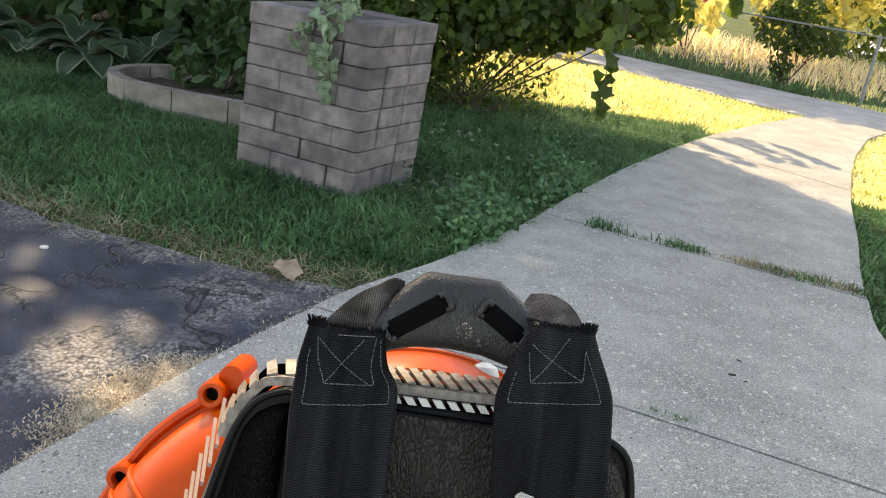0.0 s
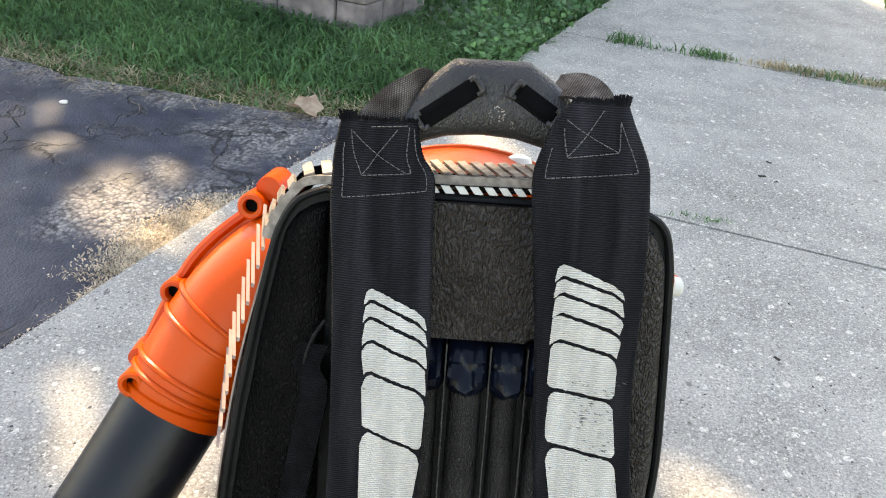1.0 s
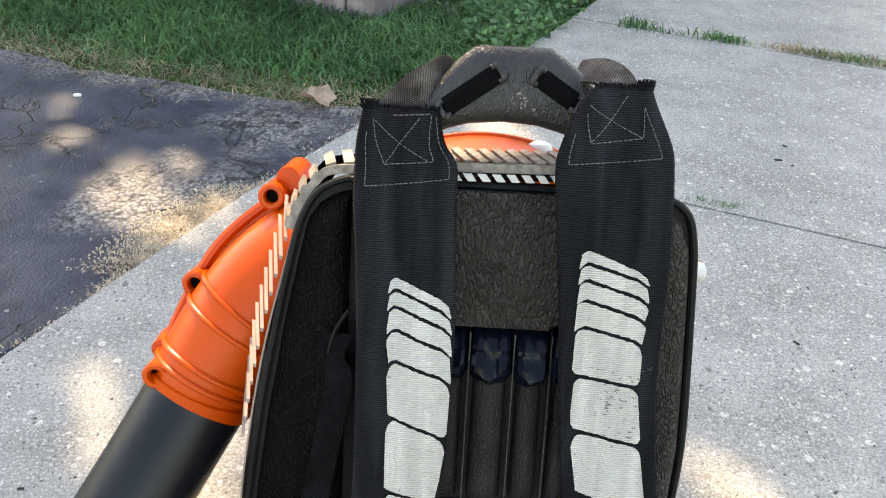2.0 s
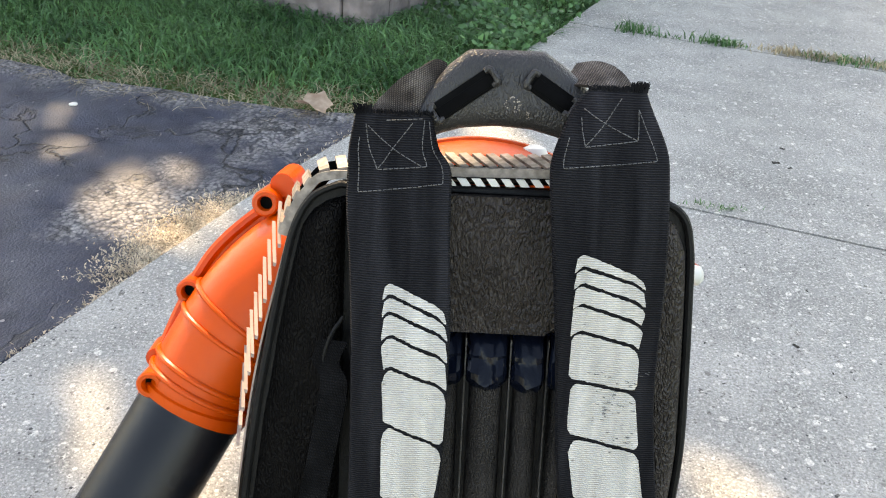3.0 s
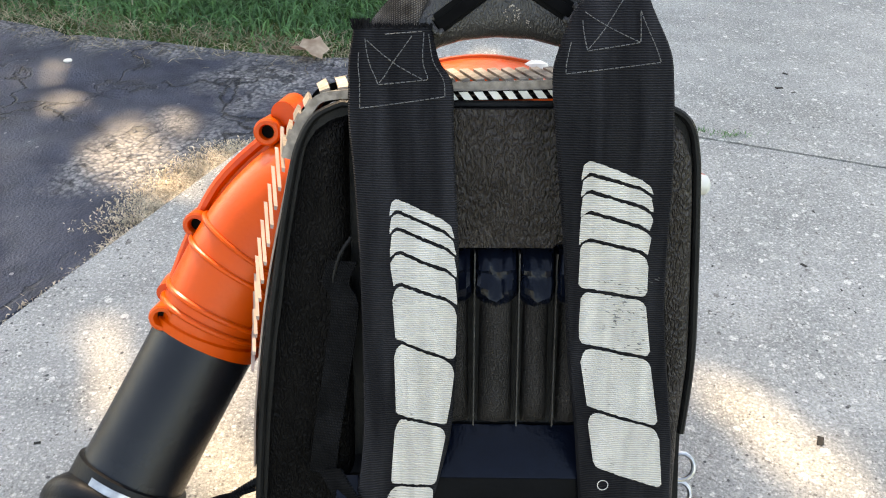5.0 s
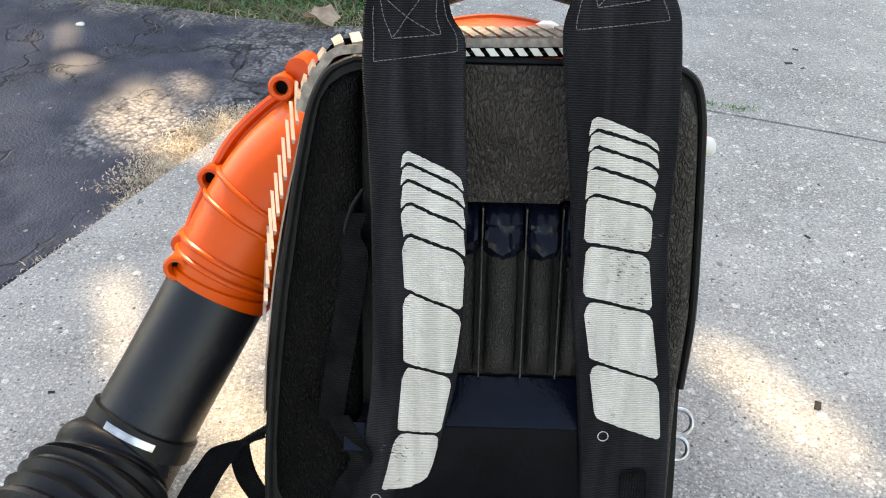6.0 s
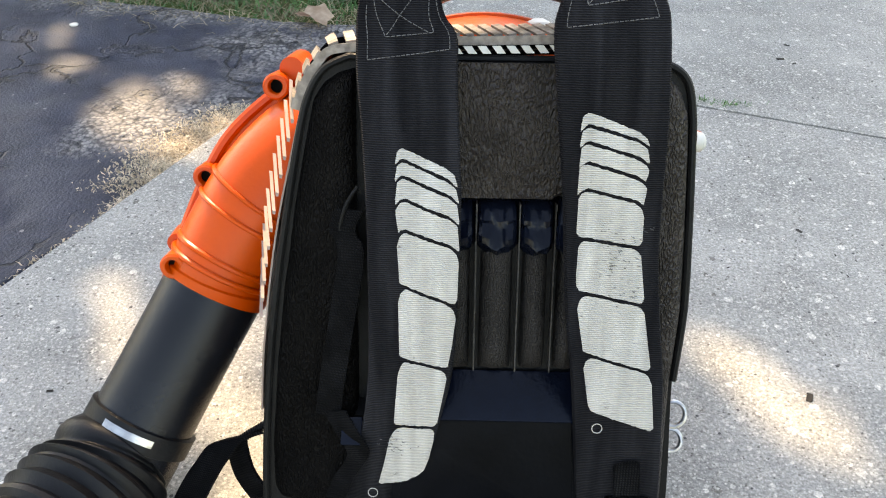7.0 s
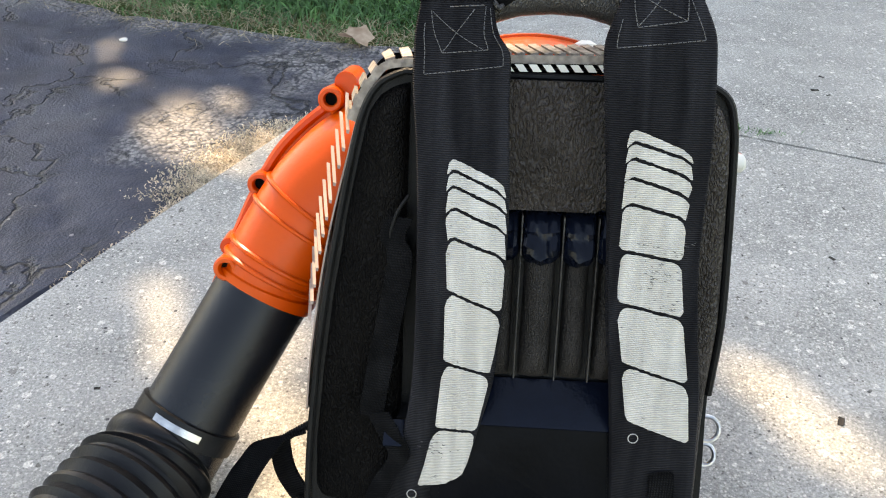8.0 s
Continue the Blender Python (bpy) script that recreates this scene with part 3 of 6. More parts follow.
a = [bm.verts.new((x, y, -0.006)) for x, y in FAR_NEAR]
b = [bm.verts.new((x, y, -0.006)) for x, y in FAR_FAR]
for i in range(len(a) - 1):
    bm.faces.new((a[i], a[i + 1], b[i + 1], b[i]))
ext = bmesh.ops.extrude_edge_only(bm, edges=[e for e in bm.edges if e.is_boundary])
for v in [g for g in ext["geom"] if isinstance(g, bmesh.types.BMVert)]:
    v.co.z = -0.08
crossing = new("pavement", mesh_of("pavement", bm, M_FARCONC))
tagged(crossing, "pale concrete path crossing beyond the lawn", "pavement", kind="structure")


def in_crossing(x, y):
    return (y > np.interp(x, [p[0] for p in FAR_NEAR], [p[1] for p in FAR_NEAR])) & (y < np.interp(x, [p[0] for p in FAR_FAR], [p[1] for p in FAR_FAR]))


def blades(name, xs, ys, heights, widths, lean, material, z=-0.028, parent=None, flat=0.0):
    """Tapered, bent grass blades, one island each."""
    n = len(xs)
    az = rng.uniform(0, 2 * math.pi, n)
    face = rng.uniform(0, 2 * math.pi, n)
    le = rng.uniform(0.15, 1.0, n) * lean
    dx, dy = np.cos(az) * le * heights, np.sin(az) * le * heights
    wx, wy = np.cos(face) * widths / 2, np.sin(face) * widths / 2
    hz = heights * (1 - flat)
    zz = np.full(n, z) if np.isscalar(z) else z
    v = np.empty((n, 5, 3))
    v[:, 0] = np.stack([xs - wx, ys - wy, zz], 1)
    v[:, 1] = np.stack([xs + wx, ys + wy, zz], 1)
    v[:, 2] = np.stack([xs + dx * 0.35 + wx * 0.8, ys + dy * 0.35 + wy * 0.8, zz + hz * 0.6], 1)
    v[:, 3] = np.stack([xs + dx * 0.35 - wx * 0.8, ys + dy * 0.35 - wy * 0.8, zz + hz * 0.6], 1)
    v[:, 4] = np.stack([xs + dx, ys + dy, zz + hz * (1 - 0.25 * le)], 1)
    base = np.arange(n)[:, None] * 5
    faces = [tuple(q) for q in (base + np.array([0, 1, 2, 3])).tolist()] + [tuple(q) for q in (base + np.array([3, 2, 4])).tolist()]
    return raw(name, v.reshape(-1, 3).tolist(), faces, material, parent)


def scatter(n, x0, x1, y0, y1, keep):
    x, y = rng.uniform(x0, x1, n), rng.uniform(y0, y1, n)
    k = keep(x, y)
    return x[k], y[k]


def ground_noise(x, y, s, seed=0.0):
    return np.array([noise.noise(Vector((a * s, b * s, seed))) for a, b in zip(x, y)])


def lawn_keep(x, y):
    return ~inside_walk(x, y) & ~on_drive(x, y) & ~in_crossing(x, y)


# lawn between drive, walk and shrubs
x, y = scatter(120000, -2.6, 1.3, 1.72, 4.4, lambda x, y: lawn_keep(x, y) & (x < 0.6 + (y - 2) * 0.6))
edge = np.interp(x, [p[0] for p in DRIVE_EDGE], [p[1] for p in DRIVE_EDGE])
near_edge = np.clip((y - edge) / 0.28, 0, 1)
k = (rng.random(len(x)) < 0.12 + 0.88 * near_edge)
x, y, near_edge = x[k], y[k], near_edge[k]
h = (0.024 + 0.036 * rng.random(len(x))) * (0.55 + 0.45 * near_edge) * (1.0 + 0.5 * ground_noise(x, y, 2.5))
lawn = blades("grass", x, y, h, rng.uniform(0.0035, 0.0075, len(x)), 1.7, M_GRASS)
tagged(lawn, "lush green shaded lawn beside the walk", "grass", kind="stuff")
# lawn further off and the walk's other verge; sunlight painted into the far blades
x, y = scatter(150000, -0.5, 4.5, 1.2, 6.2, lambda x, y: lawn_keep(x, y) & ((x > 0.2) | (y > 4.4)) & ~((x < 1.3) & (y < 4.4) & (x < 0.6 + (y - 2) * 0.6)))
# cut along the shade's edge: plain green nearer, sun-painted blades beyond
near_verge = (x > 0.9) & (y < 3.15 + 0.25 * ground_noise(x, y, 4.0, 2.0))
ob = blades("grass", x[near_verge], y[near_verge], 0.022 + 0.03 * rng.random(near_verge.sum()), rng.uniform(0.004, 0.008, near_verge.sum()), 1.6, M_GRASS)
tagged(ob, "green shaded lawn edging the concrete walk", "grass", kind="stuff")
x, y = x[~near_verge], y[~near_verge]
verge = blades("grass", x, y, 0.018 + 0.024 * rng.random(len(x)), rng.uniform(0.005, 0.010, len(x)), 1.6, M_SUN_TINT_GRASS)
tagged(verge, "lawn edging the concrete walk, sunlight put into its colour", "grass", kind="stuff")
x, y = scatter(30000, -1.5, 9.0, 5.6, 10.5, lambda x, y: ~in_crossing(x, y) & (y > np.interp(x, [p[0] for p in FAR_FAR], [p[1] for p in FAR_FAR])) & (y < 0.85 + np.interp(x, [p[0] for p in FAR_FAR], [p[1] for p in FAR_FAR])))
strip = blades("grass", x, y, 0.04 + 0.05 * rng.random(len(x)), rng.uniform(0.004, 0.008, len(x)), 0.9, M_GRASS)
tagged(strip, "short grass strip along the far path", "grass", kind="stuff")
# dry clippings along the drive's edges
x = rng.uniform(-2.2, 0.02, 3600)
y = np.interp(x, [p[0] for p in DRIVE_EDGE], [p[1] for p in DRIVE_EDGE]) + rng.normal(0.05, 0.055, len(x))
k = ~inside_walk(x, y)
thatch = blades("dry_grass", x[k], y[k], rng.uniform(0.015, 0.05, k.sum()), rng.uniform(0.0015, 0.003, k.sum()), 2.2, M_STRAW, z=-0.016, flat=0.6)
tagged(thatch, "pale dry grass clippings along the asphalt edge", "dry grass", kind="stuff")
y = rng.uniform(0.75, 1.7, 11000)
y = np.where(rng.random(len(y)) < 0.6, rng.normal(1.15, 0.075, len(y)), y)
x = np.interp(y, [p[1] for p in WALK_LEFT], [p[0] for p in WALK_LEFT]) - np.abs(rng.normal(0.0, 0.032, len(y)) * np.where(np.abs(y - 1.15) < 0.16, 1.5, 0.5)) + 0.006
k = rng.random(len(y)) < np.where(np.abs(y - 1.13) < 0.2, 1.0, 0.25)
seam = blades("dry_grass", x[k], y[k], rng.uniform(0.0025, 0.0085, k.sum()), rng.uniform(0.0015, 0.0034, k.sum()), 1.6, M_CHAFF, z=-0.010, flat=0.2)
tagged(seam, "straw and dead grass in the joint beside the asphalt", "dry grass", kind="stuff")


# ---- leaves ----
def leaf_cloud(name, centres, normals, sizes, material, parent=None, lobes=True, droop=0.25):
    """Folded leaves with pointed, lobed outlines, one island each."""
    n = len(centres)
    c, nn = np.array(centres, float), np.array(normals, float)
    nn /= np.linalg.norm(nn, axis=1)[:, None] + 1e-9
    r = rng.normal(size=(n, 3))
    r[:, 2] -= 0.8
    t = r - nn * np.sum(r * nn, 1)[:, None]
    t /= np.linalg.norm(t, axis=1)[:, None] + 1e-9
    b = np.cross(nn, t)
    s = np.array(sizes)[:, None]
    if lobes:
        shape = [(-0.42, 0, 0), (-0.5, 0.36, -0.06), (-0.08, 0.5, -0.12), (0.1, 0.3, -0.05), (0.5, 0, -0.02), (0.1, -0.3, -0.05), (-0.08, -0.5, -0.12), (-0.5, -0.36, -0.06)]
    else:
        shape = [(-0.5, 0, 0), (-0.25, 0.2, -0.04), (0.1, 0.22, -0.05), (0.5, 0, -0.14), (0.1, -0.22, -0.05), (-0.25, -0.2, -0.04)]
    m = len(shape)
    v = np.empty((n, m, 3))
    for i, (u, w, d) in enumerate(shape):
        v[:, i] = c + s * (t * u + b * w + nn * (d * droop * 4))
    base = np.arange(n)[:, None] * m
    if lobes:
        quads = [(0, 1, 2, 3), (0, 3, 4), (0, 4, 5), (0, 5, 6, 7)]
    else:
        quads = [(0, 1, 2, 3), (0, 3, 4, 5)]
    faces = []
    for q in quads:
        faces += [tuple(f) for f in (base + np.array(q)).tolist()]
    return raw(name, v.reshape(-1, 3).tolist(), faces, material, parent)


def blob_points(n, centre, size, hollow=0.45):
    d = rng.normal(size=(n, 3))
    d /= np.linalg.norm(d, axis=1)[:, None]
    r = hollow + (1 - hollow) * rng.random(n) ** 0.6
    return np.array(centre) + d * r[:, None] * np.array(size), d


def tree_limbs(bm, root, tips, r0):
    for tip in tips:
        a, b = np.array(root, float), np.array(tip, float)
        mid = (a + b) / 2 + rng.normal(size=3) * 0.12 * np.linalg.norm(b - a) * np.array([1, 1, 0.4])
        p = smooth_path([a, mid, b], 6)
        sweep(bm, p, [r0 * (1 - 0.8 * i / (len(p) - 1)) for i in range(len(p))], 7)
    return bm


def shrub(name, label, base, blobs, leaf, material, stems=6, category="shrub", lobes=True):
    """Stems from the base, and leaves in several uneven clumps."""
    root = thing(name, label, category, Matrix.Translation(base))
    for i in range(stems):
        c, s, _ = blobs[i % len(blobs)]
        tip = tuple(np.array(c) + rng.normal(size=3) * 0.3 * np.array(s))
        part("stem", tree_limbs(bmesh.new(), (0, 0, -0.03), [tip], 0.006), M_BARK, root)
    pts, nrm = [], []
    for c, s, n in blobs:
        p, d = blob_points(n, c, s)
        keep = p[:, 2] + base[2] > 0.02
        pts.append(p[keep])
        nrm.append(d[keep] + rng.normal(size=(keep.sum(), 3)) * 0.7 + np.array([0, 0, 0.3]))
    pts, nrm = np.concatenate(pts), np.concatenate(nrm)
    ob = leaf_cloud("foliage", pts, nrm, rng.uniform(0.6, 1.25, len(pts)) * leaf, material, root, lobes)
    return root


# ---- shade tree over the drive, outside the view ----
CANOPY = 3.6
shade_tree = thing("tree", "large garden tree shading the drive and walk", "tree", Matrix.Translation((-2.7, 7.0, -0.03)))
bm = bmesh.new()
sweep(bm, smooth_path([(0, 0, 0), (0.05, 0.1, 1.2), (0.0, 0.25, 2.4), (0.2, 0.5, 3.6)], 6), [0.26 - 0.007 * i for i in range(19)], 14)
part("trunk", bm, M_BARK, shade_tree)
for _ in range(12):
    part("limb", tree_limbs(bmesh.new(), (0.05, 0.2, 2.5), [(rng.uniform(-1.5, 2.8), rng.uniform(-2.6, 1.5), rng.uniform(3.7, 4.5))], 0.06), M_BARK, shade_tree)
# gaps in the crown: where on the ground the sun comes through, and how wide
GAPS = [(-0.70, 1.43, 0.045), (-0.62, 1.24, 0.06), (-0.89, 1.66, 0.045), (-0.80, 1.478, 0.06), (-0.66, 1.60, 0.03), (-0.51, 1.605, 0.04), (-0.80, 1.28, 0.01), (-0.58, 1.35, 0.10), (-0.48, 1.30, 0.09), (-0.44, 1.13, 0.11), (-0.435, 0.735, 0.045),
        (-0.38, 0.62, 0.04), (-0.22, 0.57, 0.095), (0.35, 0.665, 0.04), (0.385, 0.615, 0.05), (0.44, 0.55, 0.042), (0.47, 0.44, 0.05), (0.14, 1.62, 0.11), (0.32, 2.0, 0.045), (0.42, 1.8, 0.04), (0.97, 1.48, 0.05),
        (1.23, 3.25, 0.055), (1.04, 3.19, 0.03), (1.40, 3.10, 0.04), (1.12, 3.36, 0.03), (0.0, 0.17, 0.16), (0.14, 0.06, 0.15), (0.20, -0.03, 0.07), (-0.10, 0.27, 0.12), (-0.17, 0.34, 0.09)]
# leaves spread evenly over the shaded ground, seen along the sun's rays
side_x, side_y = 128, 116
gx0, gy0 = np.meshgrid(np.linspace(-3.9, 2.9, side_x), np.linspace(-1.1, 5.6, side_y))
g = np.stack([gx0.ravel(), gy0.ravel()], 1)
g = np.concatenate([g, g + 0.025]) + rng.normal(size=(2 * side_x * side_y, 2)) * 0.02
n = len(g)
edge_noise = ground_noise(g[:, 0], g[:, 1], 2.2, 9) * 0.35
keep = (g[:, 1] < np.interp(g[:, 0], [-4.0, 0.0, 0.29, 0.56, 0.99, 1.56, 2.9], [4.9, 4.5, 4.25, 3.95, 3.58, 3.05, 1.9]) + 0.45 * edge_noise) & (g[:, 0] < 2.1 + 0.6 * edge_noise) & (np.hypot((g[:, 0] + 0.4) / 3.2, (g[:, 1] - 2.1) / 3.2) < 1 + 0.5 * edge_noise)
lift = rng.uniform(CANOPY, CANOPY + 1.1, n)
for gx, gy, gr in GAPS:
    wob = 1 + 0.35 * ground_noise(g[:, 0], g[:, 1], 9, gx)
    keep &= (np.hypot(g[:, 0] - gx, (g[:, 1] - gy) * 0.75) > (gr * 0.85 + 0.024) * wob) | (rng.random(n) < (0.0 if gy < 0.4 else 0.03 if gx < -0.43 else 0.10))
g, lift = g[keep], lift[keep]
flat = np.array([to_sun.x, to_sun.y]) / to_sun.z
pts = np.stack([g[:, 0] + flat[0] * lift, g[:, 1] + flat[1] * lift, lift], 1) - np.array([-2.7, 7.0, -0.03])
leaf_cloud("crown", pts, rng.normal(size=(len(pts), 3)) * 0.5 + np.array(to_sun), rng.uniform(0.10, 0.15, len(pts)), M_LEAF, shade_tree)

# ---- backpack blower; its own axes: x across the pad, y into its depth, z up the leaning pad ----
BLOWER = pose(0.07, 0.33, 0, -20, 0, 0)
blower = thing("backpack_blower", "orange and black backpack leaf blower standing on the concrete walk", "leaf blower", BLOWER)

PAD = [(-0.121, 0.470), (-0.140, 0.460), (-0.153, 0.438), (-0.162, 0.402), (-0.1735, 0.341), (-0.183, 0.285), (-0.192, 0.215), (-0.199, 0.135), (-0.202, 0.070), (-0.193, 0.05),
       (0.150, 0.05), (0.160, 0.07), (0.160, 0.12), (0.157, 0.20), (0.161, 0.265), (0.159, 0.331), (0.1555, 0.400), (0.153, 0.432), (0.146, 0.457), (0.128, 0.4685), (0.100, 0.470), (0.02, 0.4705), (-0.08, 0.4705), (-0.112, 0.4705)]
PAD_LINE = [tuple(p) for p in smooth_path(PAD + PAD[:1], 4)[:-1]]
bm = slab(bmesh.new(), PAD_LINE, 0.0, 0.035)
part("backplate", bm, M_BLACK, blower, "black moulded plastic backplate")
# foam cushions
bm = slab(bmesh.new(), rounded([(-0.044, 0.362), (0.056, 0.362), (0.056, 0.468), (-0.048, 0.468)], 0.012), -0.017, 0.0, 0.008)
part("top_cushion", bm, M_FOAM, blower, "black embossed foam cushion")


def cushion(left, right, z0, z1, depth, power=0.35, recede=0.0):
    """A padded panel between two edges given as (height, x) tables, rounded at its rim."""
    bm = bmesh.new()
    rows, cols = 60, 18
    grid = []
    for j in range(rows + 1):
        fz = j / rows
        z = z0 + (z1 - z0) * fz
        xl = float(np.interp(z, [p[0] for p in left], [p[1] for p in left]))
        xr = float(np.interp(z, [p[0] for p in right], [p[1] for p in right]))
        dz = min(z - z0, z1 - z) / 0.022
        line = []
        for i in range(cols + 1):
            fx = 0.5 - 0.5 * math.cos(math.pi * i / cols)
            x = xl + (xr - xl) * fx
            dx = min(x - xl, xr - x) / 0.018
            e = max(0.0, min(1.0, dx)) ** power * max(0.0, min(1.0, dz)) ** power
            e = math.sin(min(1.0, e) * math.pi / 2)
            line.append(bm.verts.new((x, 0.002 - depth * e + recede * (1 - fx) - 0.0012 * noise.noise(Vector((x * 30, z * 18, 2))), z)))
        grid.append(line)
    for p, q in zip(grid, grid[1:]):
        for i in range(cols):
            bm.faces.new((p[i], p[i + 1], q[i + 1], q[i]))
    ext = bmesh.ops.extrude_edge_only(bm, edges=[e for e in bm.edges if e.is_boundary])
    for v in [g for g in ext["geom"] if isinstance(g, bmesh.types.BMVert)]:
        v.co.y = max(0.006, v.co.y + 0.004)
    return bm


# left panel is coloured darker than its twin for the shade there
part("side_cushion", cushion([(0.07, -0.199), (0.135, -0.197), (0.215, -0.190), (0.285, -0.181), (0.341, -0.1715), (0.402, -0.160), (0.436, -0.152), (0.452, -0.143), (0.464, -0.126)], [(0.07, -0.116), (0.47, -0.114)], 0.07, 0.464, 0.021, recede=0.016), M_SIDE_SHADE, blower, "creased vinyl side cushion with shade in its black colour")
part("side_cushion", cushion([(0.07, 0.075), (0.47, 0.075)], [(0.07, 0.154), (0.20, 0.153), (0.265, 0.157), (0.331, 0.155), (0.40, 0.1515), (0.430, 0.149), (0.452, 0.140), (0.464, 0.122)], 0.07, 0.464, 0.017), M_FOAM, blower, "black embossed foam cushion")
def folded_top(xl, xr):
    """Vinyl folded over a rib's upper end: a sloping upper face, a crease and a drooping lip."""
    bm = bmesh.new()
    prof = [(0.361, 0.001), (0.3585, -0.006), (0.351, -0.0135), (0.344, -0.0175), (0.341, -0.0165), (0.338, -0.0172), (0.331, -0.0215), (0.325, -0.0215), (0.319, -0.0165), (0.317, -0.008)]
    grid = []
    for k in range(15):
        f = k / 14
        x = xl + (xr - xl) * f
        side = min(1.0, min(f, 1 - f) / 0.16)
        side = math.sin(side * math.pi / 2) ** 0.6
        bow = 0.0105 * (1 - abs(2 * f - 1)) - 0.004
        line = []
        for j, (z, y) in enumerate(prof):
            wob = 0.0034 * noise.noise(Vector((x * 130, j * 0.6, xl * 40)))
            lower = j / (len(prof) - 1)
            line.append(bm.verts.new((x + 0.3 * wob, y * (0.3 + 0.7 * side) + wob, z - bow * lower + 0.8 * wob * lower)))
        grid.append(line)
    for p, q in zip(grid, grid[1:]):
        for i in range(len(prof) - 1):
            bm.faces.new((p[i], p[i + 1], q[i + 1], q[i]))
    return bm


for x0, x1 in ((-0.052, -0.020), (-0.0125, 0.0155), (0.0225, 0.0445), (0.0515, 0.072)):
    bm = cushion([(0.2, x0), (0.36, x0 + 0.001)], [(0.2, x1), (0.36, x1 - 0.001)], 0.208, 0.336, 0.018, 0.45)
    part("rib", bm, M_RIB, blower)
    bm = folded_top(x0 - 0.004, x1 + 0.003)
    part("rib_top", bm, M_GLOSS_SKY, blower, "glossy creased black vinyl rib top")
for x0 in (-0.0160, 0.0190, 0.0480):
    bm = box(bmesh.new(), (x0, -0.0095, 0.284), (0.0011, 0.012, 0.146), 0.0)
    part("seam", bm, M_HANDLE, blower)
bm = slab(bmesh.new(), rounded([(-0.085, 0.062), (0.075, 0.062), (0.075, 0.178), (-0.085, 0.170)], 0.008), -0.026, 0.0, 0.007)
part("lumbar_cushion", bm, M_VINYL, blower, "smooth black vinyl lumbar cushion")
bm = bmesh.new()
box(bm, (-0.005, -0.0155, 0.1885), (0.155, 0.004, 0.044), 0.0015, Matrix.Rotation(radians(-36), 4, "X"))
part("lumbar_ledge", bm, M_GLOSS_SKY, blower, "glossy black ledge above the lumbar cushion")
# piping round the cushion edge
bm = sweep(bmesh.new(), smooth_path([(x, -0.002, z) for x, z in (PAD[8], PAD[7], PAD[6], PAD[5], PAD[4], PAD[3], PAD[2], PAD[1], PAD[0], PAD[23], PAD[22], PAD[21], PAD[20], PAD[19], PAD[18], PAD[17], PAD[16], PAD[15], PAD[14], PAD[13])], 5), 0.0032, 8)
part("piping", bm, M_BLACK, blower)

# slatted guard round the back of the pad
GUARD = smooth_path([(-0.207, 0.160), (-0.203, 0.215), (-0.194, 0.285), (-0.184, 0.341), (-0.1695, 0.402), (-0.159, 0.4405), (-0.1445, 0.4645), (-0.124, 0.4765), (-0.04, 0.4765), (0.05, 0.4785), (0.085, 0.4795)], 8)
GUARD = [Vector((p[0], p[1])) for p in GUARD]
lengths = np.concatenate([[0], np.cumsum([(b - a).length for a, b in zip(GUARD, GUARD[1:])])])


def guard_at(s):
    """Place and outward direction at the length s along the guard."""
    x = float(np.interp(s, lengths, [p.x for p in GUARD]))
    z = float(np.interp(s, lengths, [p.y for p in GUARD]))
    e = 0.004
    dx = float(np.interp(s + e, lengths, [p.x for p in GUARD])) - float(np.interp(s - e, lengths, [p.x for p in GUARD]))
    dz = float(np.interp(s + e, lengths, [p.y for p in GUARD])) - float(np.interp(s - e, lengths, [p.y for p in GUARD]))
    d = math.hypot(dx, dz) + 1e-9
    return Vector((x, 0, z)), Vector((-dz / d, 0, dx / d)), Vector((dx / d, 0, dz / d))


def guard_rail(y, out, deep, thick, start=0.0, end=1.0, lift=False):
    bm = bmesh.new()
    rings = []
    for k in range(121):
        p, o, _ = guard_at(lengths[-1] * (start + (end - start) * k / 120))
        rise = 0.0065 * max(0.0, min(1.0, (lengths[-1] * (start + (end - start) * k / 120) - 0.36) / 0.05)) if lift else 0.0
        c = p + o * (out + rise) + Vector((0, y, 0))
        rings.append([bm.verts.new(c + o * a + Vector((0, b, 0))) for a, b in ((-thick, -deep), (thick, -deep), (thick, deep), (-thick, deep))])
    for a, b in zip(rings, rings[1:]):
        for i in range(4):
            bm.faces.new((a[i], a[(i + 1) % 4], b[(i + 1) % 4], b[i]))
    bm.faces.new(rings[0])
    bm.faces.new(rings[-1])
    return bm


guard = new("guard")
guard.parent = blower
guard["label"] = "tan slatted plastic guard"
cornered = 0.272 / lengths[-1]
part("rail", guard_rail(0.006, 0.0004, 0.0045, 0.0034, cornered, 1.0, True), M_GUARD, guard)
part("side_wall", guard_rail(0.027, -0.0030, 0.021, 0.0008, 0.0, cornered), M_SLAT_BOUNCE, guard)
# two black sheets added behind the rail give the holes their shade
part("hole_backing", guard_rail(0.028, -0.002, 0.017, 0.0008, cornered, 1.0), M_HOLE_SHADE, guard, "added black backing for the shade in the guard's holes")
part("hole_backing", guard_rail(0.0395, 0.001, 0.0008, 0.0075, cornered, 1.0), M_HOLE_SHADE, guard, "added black backing for the shade in the guard's holes")
part("rail", guard_rail(0.046, 0.0060, 0.005, 0.0020, 0.40 / lengths[-1], 1.0, True), M_GUARD, guard)
pitch = 0.0158
stops = [0.008 + k * pitch for k in range(5, 17)] + [0.276 + k * 0.0138 for k in range(9)] + [0.405 + k * 0.0112 for k in range(int((lengths[-1] - 0.41) / 0.0112))]
